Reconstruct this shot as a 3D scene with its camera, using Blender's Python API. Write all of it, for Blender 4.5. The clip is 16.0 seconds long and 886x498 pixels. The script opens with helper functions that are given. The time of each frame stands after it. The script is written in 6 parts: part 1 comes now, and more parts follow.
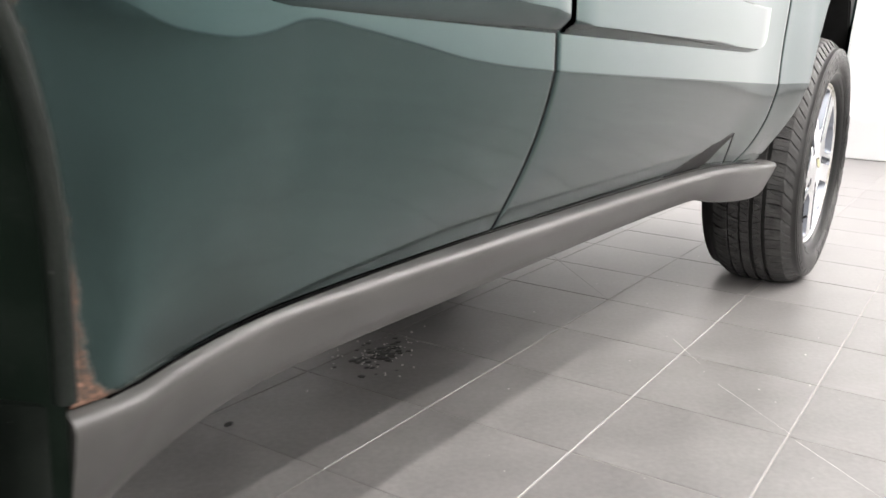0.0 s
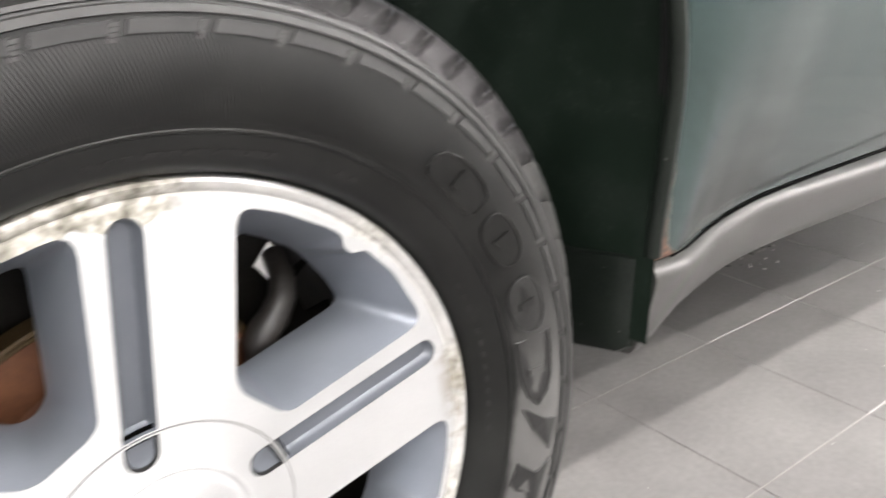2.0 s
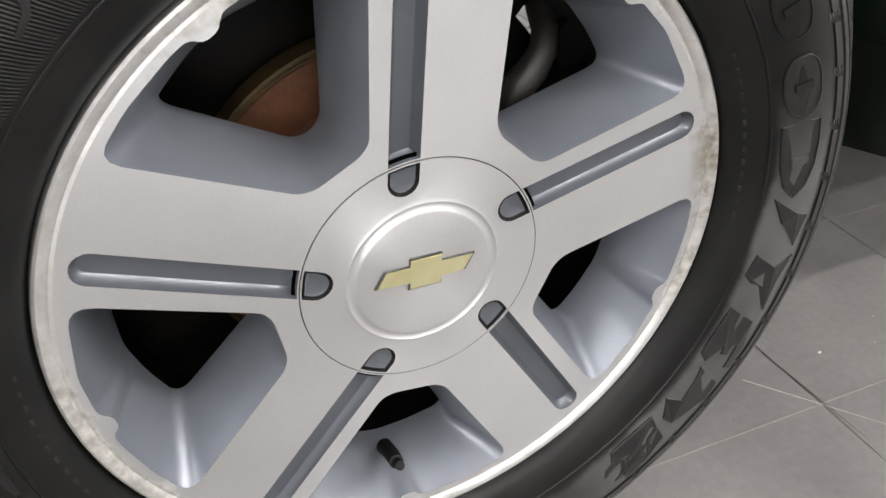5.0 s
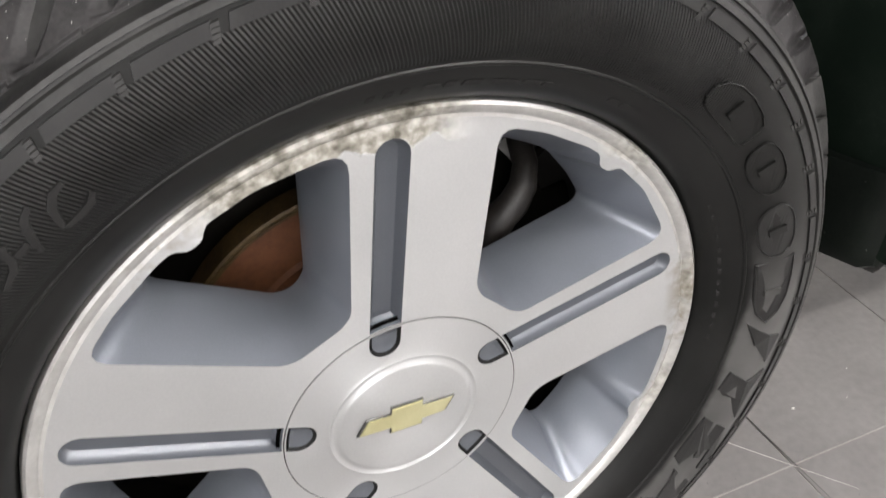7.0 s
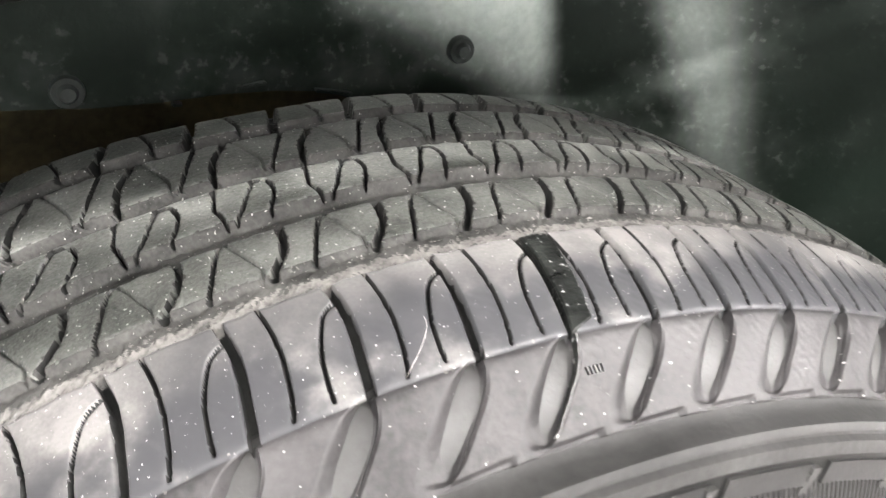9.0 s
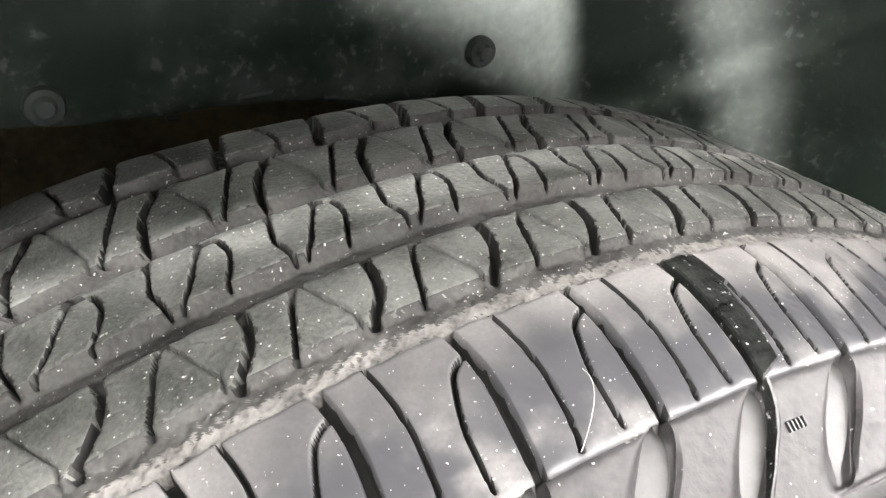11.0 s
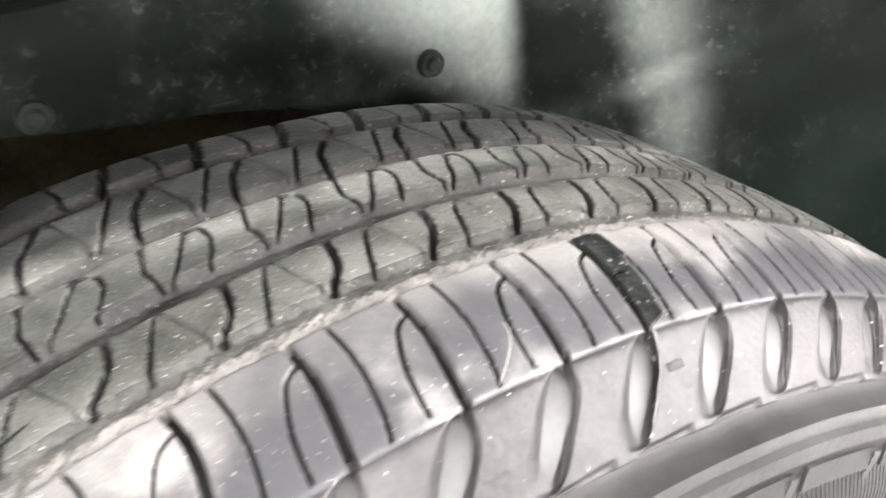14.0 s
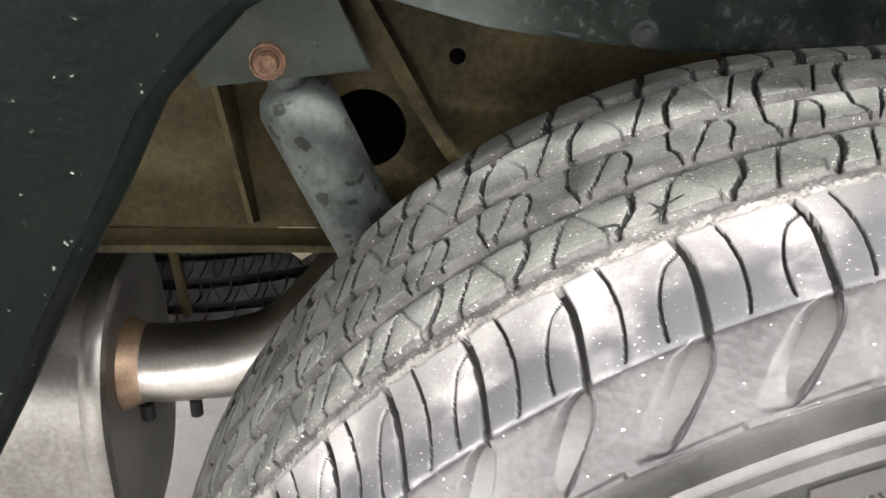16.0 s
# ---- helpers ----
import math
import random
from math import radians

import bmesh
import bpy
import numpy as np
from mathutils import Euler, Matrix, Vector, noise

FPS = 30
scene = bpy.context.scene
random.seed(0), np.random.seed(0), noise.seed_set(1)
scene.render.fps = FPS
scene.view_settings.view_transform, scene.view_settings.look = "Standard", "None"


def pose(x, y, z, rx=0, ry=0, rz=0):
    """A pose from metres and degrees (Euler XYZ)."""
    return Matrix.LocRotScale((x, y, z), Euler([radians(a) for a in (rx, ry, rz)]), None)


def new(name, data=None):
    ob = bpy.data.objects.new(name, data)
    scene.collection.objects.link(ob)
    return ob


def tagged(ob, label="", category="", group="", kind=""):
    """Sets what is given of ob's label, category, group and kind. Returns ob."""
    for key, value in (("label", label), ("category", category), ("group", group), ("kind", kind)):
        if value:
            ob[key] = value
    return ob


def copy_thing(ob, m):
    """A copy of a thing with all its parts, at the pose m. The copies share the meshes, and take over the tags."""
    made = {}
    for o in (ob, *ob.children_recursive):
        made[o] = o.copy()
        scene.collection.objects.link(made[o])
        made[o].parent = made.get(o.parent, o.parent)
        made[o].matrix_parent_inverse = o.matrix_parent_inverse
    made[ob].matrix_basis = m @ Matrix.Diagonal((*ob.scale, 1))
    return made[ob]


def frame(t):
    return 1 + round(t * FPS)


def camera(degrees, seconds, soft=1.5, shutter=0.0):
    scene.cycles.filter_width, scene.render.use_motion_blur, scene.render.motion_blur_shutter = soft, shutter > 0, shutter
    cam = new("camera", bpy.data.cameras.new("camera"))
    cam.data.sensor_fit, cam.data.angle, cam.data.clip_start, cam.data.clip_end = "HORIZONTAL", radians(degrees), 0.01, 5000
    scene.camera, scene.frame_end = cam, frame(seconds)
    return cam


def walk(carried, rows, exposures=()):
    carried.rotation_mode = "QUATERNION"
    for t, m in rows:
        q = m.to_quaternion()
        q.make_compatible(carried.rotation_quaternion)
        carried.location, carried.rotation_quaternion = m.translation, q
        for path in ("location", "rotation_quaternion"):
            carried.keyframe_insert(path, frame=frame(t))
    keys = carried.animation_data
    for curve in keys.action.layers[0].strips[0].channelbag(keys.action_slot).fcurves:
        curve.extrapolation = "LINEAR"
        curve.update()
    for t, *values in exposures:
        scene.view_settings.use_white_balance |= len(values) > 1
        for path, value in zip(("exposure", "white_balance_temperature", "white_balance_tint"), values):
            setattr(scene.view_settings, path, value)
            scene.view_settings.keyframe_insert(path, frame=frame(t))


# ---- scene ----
FOV = 53.55
PATH = [
    (0, 0.1156, -0.4889, 0.6818, 76.17, -2.26, -56.79),
    (0.5, 0.0120, -0.4670, 0.7090, 75.36, -2.35, -56.46),
    (1, -0.0441, -0.4496, 0.7180, 72.42, -1.41, -51.25),
    (1.5, -0.0912, -0.4535, 0.7261, 70.53, -0.46, -44.80),
    (2, -0.1470, -0.4433, 0.7217, 68.58, -0.48, -38.65),
    (2.5, -0.1928, -0.4343, 0.7123, 66.56, -0.35, -33.52),
    (3, -0.2045, -0.4310, 0.6873, 64.61, -0.82, -29.61),
    (3.5, -0.1982, -0.4292, 0.6614, 62.01, -0.97, -27.10),
    (3.7, -0.1945, -0.4290, 0.6520, 60.89, -1.24, -26.54),
    (4.2, -0.1896, -0.4297, 0.6528, 59.12, -1.33, -25.62),
    (4.75, -0.1842, -0.4312, 0.6740, 56.80, -1.04, -24.40),
    (5.3, -0.1792, -0.4310, 0.7033, 54.82, -0.72, -23.43),
    (5.8, -0.1755, -0.4272, 0.7254, 53.96, -0.70, -23.19),
    (6, -0.1728, -0.4223, 0.7383, 53.79, -0.86, -23.34),
    (6.5, -0.1630, -0.4064, 0.7907, 52.97, -1.17, -23.75),
    (7, -0.1534, -0.3735, 0.8009, 52.64, -1.52, -24.39),
    (7.5, -0.1469, -0.3296, 0.8315, 52.98, -1.73, -24.60),
    (8, -0.1302, -0.2557, 0.8686, 54.20, -2.34, -24.22),
    (8.5, -0.1152, -0.1878, 0.8696, 56.95, -2.99, -24.37),
    (9, -0.1166, -0.1523, 0.8508, 58.92, -3.17, -25.06),
    (9.2, -0.1202, -0.1411, 0.8465, 59.32, -3.23, -25.33),
    (9.7, -0.1264, -0.1231, 0.8386, 59.84, -3.32, -26.25),
    (10.25, -0.1334, -0.1036, 0.8290, 60.22, -3.42, -27.95),
    (10.8, -0.1379, -0.0891, 0.8224, 60.41, -3.47, -29.59),
    (11.3, -0.1377, -0.0842, 0.8225, 60.42, -3.46, -30.34),
    (11.5, -0.1357, -0.0845, 0.8252, 60.37, -3.43, -30.46),
    (12, -0.1335, -0.0819, 0.8282, 60.46, -3.51, -30.79),
    (12.5, -0.1352, -0.0812, 0.8305, 60.38, -3.58, -31.18),
    (13, -0.1254, -0.0914, 0.8360, 60.50, -3.69, -31.74),
    (13.5, -0.1208, -0.1069, 0.8372, 60.64, -3.75, -32.23),
    (14, -0.1551, -0.1252, 0.8375, 61.16, -3.70, -32.39),
    (14.5, -0.2069, -0.1426, 0.8203, 61.48, -2.02, -25.27),
    (15, -0.2408, -0.1694, 0.8084, 61.81, -0.91, -13.29),
    (15.5, -0.2601, -0.1888, 0.8093, 61.72, -0.61, -6.85),
    (16, -0.2473, -0.2024, 0.8139, 61.47, -1.93, -3.38),
]

cam = camera(FOV, 16.0, soft=1.5, shutter=0.5)
EXPOSURES = [(0.0, -0.48), (0.5, -0.40), (1.0, 0.02), (1.5, 0.17), (2.0, -0.06), (2.5, -0.44), (3.0, -0.74), (3.5, -0.9), (6.0, -1.02), (7.0, -0.82), (7.5, -0.52), (8.0, 0.08), (9.0, 0.93), (11.5, 0.92), (12.5, 1.08), (13.5, 1.2), (14.0, 1.22), (14.5, 1.38), (16.0, 1.5)]
walk(cam, [(t, pose(x, y, z, rx, ry, rz)) for t, x, y, z, rx, ry, rz in PATH], EXPOSURES)

# ---- world and lamps ----
world = bpy.data.worlds.new("showroom_world")
scene.world = world
world.use_nodes = True
world.node_tree.nodes["Background"].inputs["Color"].default_value = (0.9, 0.95, 1.0, 1)
world.node_tree.nodes["Background"].inputs["Strength"].default_value = 0.3

HUB = 0.352      # axle height
TOE = 0.5        # wheel's turn about the upright
CEIL = 3.3
TUBE_ROWS = (-4.2, -2.65, -1.50, 2.6, 4.0, 5.4)
TUBE_XS = (-4.6, -1.4, 1.8, 5.0)
TUBE_LEN = 2.9
LAMP_W = 140.0
# Last six tubes are unseen, added to brighten tread, chassis and rear floor.
TUBES = [(tx, ty) for ty in TUBE_ROWS for tx in TUBE_XS if (tx > 0 and not (tx < 2 and 0 < ty < 5)) or (tx < -4 and ty > -3) or ty > 0 > tx] + [(-5.2, 0.3), (-5.2, 1.4), (-1.4, -2.3), (-1.4, -3.1), (-1.4, -3.7), (-1.4, -4.4)]
for tx, ty in TUBES:
    ld = bpy.data.lights.new("tube_lamp", "AREA")
    ld.shape, ld.size, ld.size_y, ld.energy = "RECTANGLE", TUBE_LEN, 0.12, LAMP_W * (1.5 if tx > 4 else 0.4 if tx < 0 and ty > 2 else 1.9 if tx < -5 else 1.4 if tx < -4 else 0.45 if tx < 0 else 1) * (1 if -2 < tx < 0 else 1.3 if -3 < ty < -1 else 0.45 if ty < -3 else 1)
    ld.color = (1.0, 0.957, 0.94)
    lamp = new("tube_lamp", ld)
    lamp.matrix_world = pose(tx, ty, CEIL - 0.13, 0, 0, 0)


# ---- materials ----
def nodes_of(name):
    m = bpy.data.materials.new(name)
    m.use_nodes = True
    return m, m.node_tree.nodes, m.node_tree.links, m.node_tree.nodes["Principled BSDF"]


def material(name, a, b, rough=0.5, metal=0.0, scale=40.0, fine=300.0, bump=0.1, coat=0.0, speck=None, per_piece=0.0, rough_var=0.1, spec=0.5, dist=0.002):
    """Two-scale surface: colour a to b over broad noise, grain by fine noise, optional pale specks."""
    m, n, l, p = nodes_of(name)
    tc = n.new("ShaderNodeTexCoord")
    n1 = n.new("ShaderNodeTexNoise")
    n1.inputs["Scale"].default_value, n1.inputs["Detail"].default_value = scale, 6
    n2 = n.new("ShaderNodeTexNoise")
    n2.inputs["Scale"].default_value, n2.inputs["Detail"].default_value = fine, 3
    for q in (n1, n2):
        l.new(tc.outputs["Object"], q.inputs["Vector"])
    mixf = n.new("ShaderNodeMath")
    mixf.operation = "MULTIPLY_ADD"
    l.new(n2.outputs["Fac"], mixf.inputs[0])
    mixf.inputs[1].default_value = 0.45
    l.new(n1.outputs["Fac"], mixf.inputs[2])
    ramp = n.new("ShaderNodeValToRGB")
    ramp.color_ramp.elements[0].position, ramp.color_ramp.elements[1].position = 0.5, 0.98
    ramp.color_ramp.elements[0].color, ramp.color_ramp.elements[1].color = (*a, 1), (*b, 1)
    l.new(mixf.outputs[0], ramp.inputs["Fac"])
    colour = ramp.outputs["Color"]
    if per_piece:
        info = n.new("ShaderNodeObjectInfo")
        hsv = n.new("ShaderNodeHueSaturation")
        mr = n.new("ShaderNodeMapRange")
        mr.inputs["To Min"].default_value, mr.inputs["To Max"].default_value = 1 - per_piece, 1 + per_piece
        l.new(info.outputs["Random"], mr.inputs["Value"])
        l.new(mr.outputs["Result"], hsv.inputs["Value"])
        l.new(colour, hsv.inputs["Color"])
        colour = hsv.outputs["Color"]
    if speck:
        sc, level, col = speck
        n3 = n.new("ShaderNodeTexNoise")
        n3.inputs["Scale"].default_value, n3.inputs["Detail"].default_value = sc, 2
        l.new(tc.outputs["Object"], n3.inputs["Vector"])
        r3 = n.new("ShaderNodeValToRGB")
        r3.color_ramp.elements[0].position, r3.color_ramp.elements[1].position = level, level + 0.04
        l.new(n3.outputs["Fac"], r3.inputs["Fac"])
        mx = n.new("ShaderNodeMix")
        mx.data_type = "RGBA"
        l.new(r3.outputs["Color"], mx.inputs["Factor"])
        l.new(colour, mx.inputs["A"])
        mx.inputs["B"].default_value = (*col, 1)
        colour = mx.outputs["Result"]
    l.new(colour, p.inputs["Base Color"])
    p.inputs["Metallic"].default_value = metal
    p.inputs["Specular IOR Level"].default_value = spec
    p.inputs["Coat Weight"].default_value = coat
    p.inputs["Coat Roughness"].default_value = 0.03
    rr = n.new("ShaderNodeMapRange")
    rr.inputs["To Min"].default_value, rr.inputs["To Max"].default_value = max(0.02, rough - rough_var), min(1, rough + rough_var)
    l.new(n1.outputs["Fac"], rr.inputs["Value"])
    l.new(rr.outputs["Result"], p.inputs["Roughness"])
    if bump:
        bp = n.new("ShaderNodeBump")
        bp.inputs["Strength"].default_value, bp.inputs["Distance"].default_value = bump, dist
        l.new(mixf.outputs[0], bp.inputs["Height"])
        l.new(bp.outputs["Normal"], p.inputs["Normal"])
    return m


def glow(name, colour, strength):
    m, n, l, p = nodes_of(name)
    p.inputs["Base Color"].default_value = (0.9, 0.9, 0.9, 1)
    p.inputs["Emission Color"].default_value = (*colour, 1)
    p.inputs["Emission Strength"].default_value = strength
    return m


PAINT = material("green_silver_metallic_paint", (0.033, 0.0585, 0.0570), (0.046, 0.070, 0.068), 0.10, 1.0, 2.5, 900, 0.0, 0.08, rough_var=0.02)
RUSTED_PAINT = material("rusted_green_silver_paint", (0.033, 0.0585, 0.0570), (0.046, 0.070, 0.068), 0.10, 1.0, 2.5, 900, 0.0, 0.08, rough_var=0.02)


def rusted_corner(m):
    """Rust blistered through the paint where the door meets the wheel arch and the sill."""
    n, l = m.node_tree.nodes, m.node_tree.links
    p = n["Principled BSDF"]
    tc, sep = n.new("ShaderNodeTexCoord"), n.new("ShaderNodeSeparateXYZ")
    l.new(tc.outputs["Object"], sep.inputs[0])

    def calc(op, a, b=0.0, c=0.0):
        q = n.new("ShaderNodeMath")
        q.operation = op
        for i, v in enumerate((a, b, c)):
            if isinstance(v, (int, float)):
                q.inputs[i].default_value = v
            else:
                l.new(v, q.inputs[i])
        return q.outputs[0]

    def rise(v, lo, hi):
        q = n.new("ShaderNodeMapRange")
        q.interpolation_type = "SMOOTHSTEP"
        q.inputs["From Min"].default_value, q.inputs["From Max"].default_value = lo, hi
        l.new(v, q.inputs["Value"])
        return q.outputs["Result"]

    def cloud(scale, detail):
        q = n.new("ShaderNodeTexNoise")
        q.inputs["Scale"].default_value, q.inputs["Detail"].default_value = scale, detail
        l.new(tc.outputs["Object"], q.inputs["Vector"])
        return q.outputs["Fac"]

    x, z = sep.outputs["X"], sep.outputs["Z"]
    ragged, flakes = cloud(70, 5), cloud(260, 5)
    high = calc("SUBTRACT", z, 0.441)
    edge = calc("SUBTRACT", 0.424, calc("MULTIPLY", calc("MULTIPLY", high, high), 0.6))
    reach = calc("MULTIPLY_ADD", calc("EXPONENT", calc("MULTIPLY", high, -48.0)), 0.028, calc("MULTIPLY", rise(high, 0.20, 0.02), 0.0058))
    inside = calc("SUBTRACT", reach, calc("SUBTRACT", x, edge))
    inside = calc("MULTIPLY_ADD", calc("SUBTRACT", ragged, 0.5), 0.014, inside)
    side = rise(inside, -0.003, 0.006)
    sill = calc("MULTIPLY", rise(calc("MULTIPLY_ADD", calc("SUBTRACT", ragged, 0.5), 0.012, high), 0.005, 0.001), rise(x, 0.60, 0.47))
    amount = calc("MULTIPLY", calc("MAXIMUM", side, calc("MULTIPLY", sill, 0.55)), calc("MULTIPLY_ADD", flakes, 0.5, 0.65))
    amount = calc("MINIMUM", amount, 1.0)
    tone = n.new("ShaderNodeValToRGB")
    e = tone.color_ramp.elements
    e[0].position, e[1].position = 0.34, 0.70
    e[0].color, e[1].color = (0.030, 0.020, 0.013, 1), (0.24, 0.135, 0.092, 1)
    e.new(0.54).color = (0.095, 0.047, 0.029, 1)
    l.new(calc("MULTIPLY_ADD", calc("SUBTRACT", inside, 0.014), 6.0, flakes), tone.inputs["Fac"])
    mx = n.new("ShaderNodeMix")
    mx.data_type = "RGBA"
    l.new(amount, mx.inputs["Factor"])
    l.new(p.inputs["Base Color"].links[0].from_socket, mx.inputs["A"])
    l.new(tone.outputs["Color"], mx.inputs["B"])
    l.new(mx.outputs["Result"], p.inputs["Base Color"])
    for socket, worn in (("Metallic", 0.0), ("Roughness", 0.8), ("Coat Weight", 0.0)):
        mf = n.new("ShaderNodeMix")
        l.new(amount, mf.inputs["Factor"])
        link = p.inputs[socket].links
        if link:
            l.new(link[0].from_socket, mf.inputs["A"])
        else:
            mf.inputs["A"].default_value = p.inputs[socket].default_value
        mf.inputs["B"].default_value = worn
        l.new(mf.outputs["Result"], p.inputs[socket])
    bp = n.new("ShaderNodeBump")
    bp.inputs["Strength"].default_value, bp.inputs["Distance"].default_value = 0.5, 0.0012
    l.new(calc("MULTIPLY", amount, flakes), bp.inputs["Height"])
    l.new(bp.outputs["Normal"], p.inputs["Normal"])


rusted_corner(RUSTED_PAINT)
ROCKER = material("grey_cladding_plastic", (0.028, 0.0272, 0.0258), (0.044, 0.043, 0.0405), 0.37, 0.0, 6, 700, 0.05, 0.0, spec=0.33, rough_var=0.06)
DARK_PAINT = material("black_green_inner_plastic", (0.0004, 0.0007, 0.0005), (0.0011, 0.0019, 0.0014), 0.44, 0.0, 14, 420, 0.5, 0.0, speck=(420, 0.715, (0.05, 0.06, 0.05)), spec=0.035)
BLACK = material("black_rubber_and_gap_shade", (0.005, 0.005, 0.005), (0.010, 0.010, 0.010), 0.6, 0, 30, 300, 0.05, spec=0.2)
ALLOY = material("machined_alloy", (0.67, 0.685, 0.69), (0.76, 0.77, 0.775), 0.32, 0.92, 9, 700, 0.02, 0.1, rough_var=0.02)
_t = ALLOY.node_tree
_tan = _t.nodes.new("ShaderNodeTangent")
_tan.direction_type, _tan.axis = "RADIAL", "Y"
_t.links.new(_tan.outputs[0], _t.nodes["Principled BSDF"].inputs["Tangent"])
_t.nodes["Principled BSDF"].inputs["Anisotropic"].default_value = 0.8
_t.nodes["Principled BSDF"].inputs["Anisotropic Rotation"].default_value = 0.25


def rim_stain(m, inner, outer, low, high, colour):
    """Brown-grey corrosion that grows in ragged patches towards the rim, over the material's own colour."""
    n, l = m.node_tree.nodes, m.node_tree.links
    p = n["Principled BSDF"]
    tc, sep, xz = n.new("ShaderNodeTexCoord"), n.new("ShaderNodeSeparateXYZ"), n.new("ShaderNodeCombineXYZ")
    l.new(tc.outputs["Object"], sep.inputs[0])
    l.new(sep.outputs["X"], xz.inputs["X"])
    l.new(sep.outputs["Z"], xz.inputs["Y"])
    ln = n.new("ShaderNodeVectorMath")
    ln.operation = "LENGTH"
    l.new(xz.outputs[0], ln.inputs[0])
    mr, mr2 = n.new("ShaderNodeMapRange"), n.new("ShaderNodeMapRange")
    mr.inputs["From Min"].default_value, mr.inputs["From Max"].default_value = inner, outer
    l.new(ln.outputs["Value"], mr.inputs["Value"])
    big, tiny = n.new("ShaderNodeTexNoise"), n.new("ShaderNodeTexNoise")
    big.inputs["Scale"].default_value, big.inputs["Detail"].default_value = 7.5, 3
    tiny.inputs["Scale"].default_value, tiny.inputs["Detail"].default_value = 130, 6
    for q in (big, tiny):
        l.new(tc.outputs["Object"], q.inputs["Vector"])
    add = n.new("ShaderNodeMath")
    add.operation = "MULTIPLY_ADD"
    l.new(tiny.outputs["Fac"], add.inputs[0])
    add.inputs[1].default_value = 0.55
    l.new(big.outputs["Fac"], add.inputs[2])
    mul = n.new("ShaderNodeMath")
    mul.operation = "MULTIPLY"
    mr2.inputs["From Min"].default_value, mr2.inputs["From Max"].default_value = low, high
    l.new(add.outputs[0], mr2.inputs["Value"])
    l.new(mr.outputs["Result"], mul.inputs[0])
    l.new(mr2.outputs["Result"], mul.inputs[1])
    amount = mul.outputs[0]
    mx = n.new("ShaderNodeMix")
    mx.data_type = "RGBA"
    old = p.inputs["Base Color"].links[0].from_socket
    l.new(amount, mx.inputs["Factor"])
    l.new(old, mx.inputs["A"])
    mx.inputs["B"].default_value = (*colour, 1)
    l.new(mx.outputs["Result"], p.inputs["Base Color"])


rim_stain(ALLOY, 0.209, 0.224, 0.86, 1.04, (0.40, 0.365, 0.30))
LIP = material("corroded_alloy_lip", (0.50, 0.495, 0.48), (0.64, 0.635, 0.62), 0.38, 0.75, 60, 320, 0.3, 0.0)
rim_stain(LIP, 0.200, 0.224, 0.90, 1.06, (0.27, 0.235, 0.175))


def corroded_patch(m, a0, a1, inner, strength=1.0):
    """Flaking grey-brown corrosion eaten in from the rim between two bearings, rough and dull where it lies."""
    n, l = m.node_tree.nodes, m.node_tree.links
    p = n["Principled BSDF"]
    tc, sep = n.new("ShaderNodeTexCoord"), n.new("ShaderNodeSeparateXYZ")
    l.new(tc.outputs["Object"], sep.inputs[0])

    def calc(op, a, b=0.0, c=0.0):
        q = n.new("ShaderNodeMath")
        q.operation = op
        for i, v in enumerate((a, b, c)):
            if isinstance(v, (int, float)):
                q.inputs[i].default_value = v
            else:
                l.new(v, q.inputs[i])
        return q.outputs[0]

    def rise(v, lo, hi):
        q = n.new("ShaderNodeMapRange")
        q.interpolation_type = "SMOOTHSTEP"
        q.inputs["From Min"].default_value, q.inputs["From Max"].default_value = lo, hi
        l.new(v, q.inputs["Value"])
        return q.outputs["Result"]

    def cloud(scale, detail):
        q = n.new("ShaderNodeTexNoise")
        q.inputs["Scale"].default_value, q.inputs["Detail"].default_value = scale, detail
        l.new(tc.outputs["Object"], q.inputs["Vector"])
        return q.outputs["Fac"]

    x, z = sep.outputs["X"], sep.outputs["Z"]
    bearing = calc("MULTIPLY", calc("ARCTAN2", x, z), 57.2958)
    far = calc("SQRT", calc("ADD", calc("MULTIPLY", x, x), calc("MULTIPLY", z, z)))
    ragged, flakes = cloud(48, 5), cloud(150, 6)
    depth = calc("SUBTRACT", calc("MULTIPLY_ADD", calc("SUBTRACT", ragged, 0.5), 0.034, far), inner)
    within = calc("MULTIPLY", rise(bearing, a0 - 5, a0 + 5), rise(calc("MULTIPLY", bearing, -1.0), -a1 - 5, -a1 + 5))
    amount = calc("MULTIPLY", calc("MULTIPLY", rise(depth, 0.0, 0.0035), within), strength)
    tone = n.new("ShaderNodeValToRGB")
    e = tone.color_ramp.elements
    e[0].position, e[1].position = 0.30, 0.74
    e[0].color, e[1].color = (0.085, 0.078, 0.060, 1), (0.50, 0.485, 0.45, 1)
    mid = e.new(0.5)
    mid.color = (0.25, 0.238, 0.205, 1)
    l.new(calc("MULTIPLY_ADD", calc("SUBTRACT", ragged, 0.5), 0.5, flakes), tone.inputs["Fac"])
    mx = n.new("ShaderNodeMix")
    mx.data_type = "RGBA"
    old = p.inputs["Base Color"].links[0].from_socket
    l.new(amount, mx.inputs["Factor"])
    l.new(old, mx.inputs["A"])
    l.new(tone.outputs["Color"], mx.inputs["B"])
    l.new(mx.outputs["Result"], p.inputs["Base Color"])
    for socket, worn in (("Metallic", 0.15), ("Roughness", 0.6)):
        mf = n.new("ShaderNodeMix")
        l.new(amount, mf.inputs["Factor"])
        link = p.inputs[socket].links
        if link:
            l.new(link[0].from_socket, mf.inputs["A"])
        else:
            mf.inputs["A"].default_value = p.inputs[socket].default_value
        mf.inputs["B"].default_value = worn
        l.new(mf.outputs["Result"], p.inputs[socket])


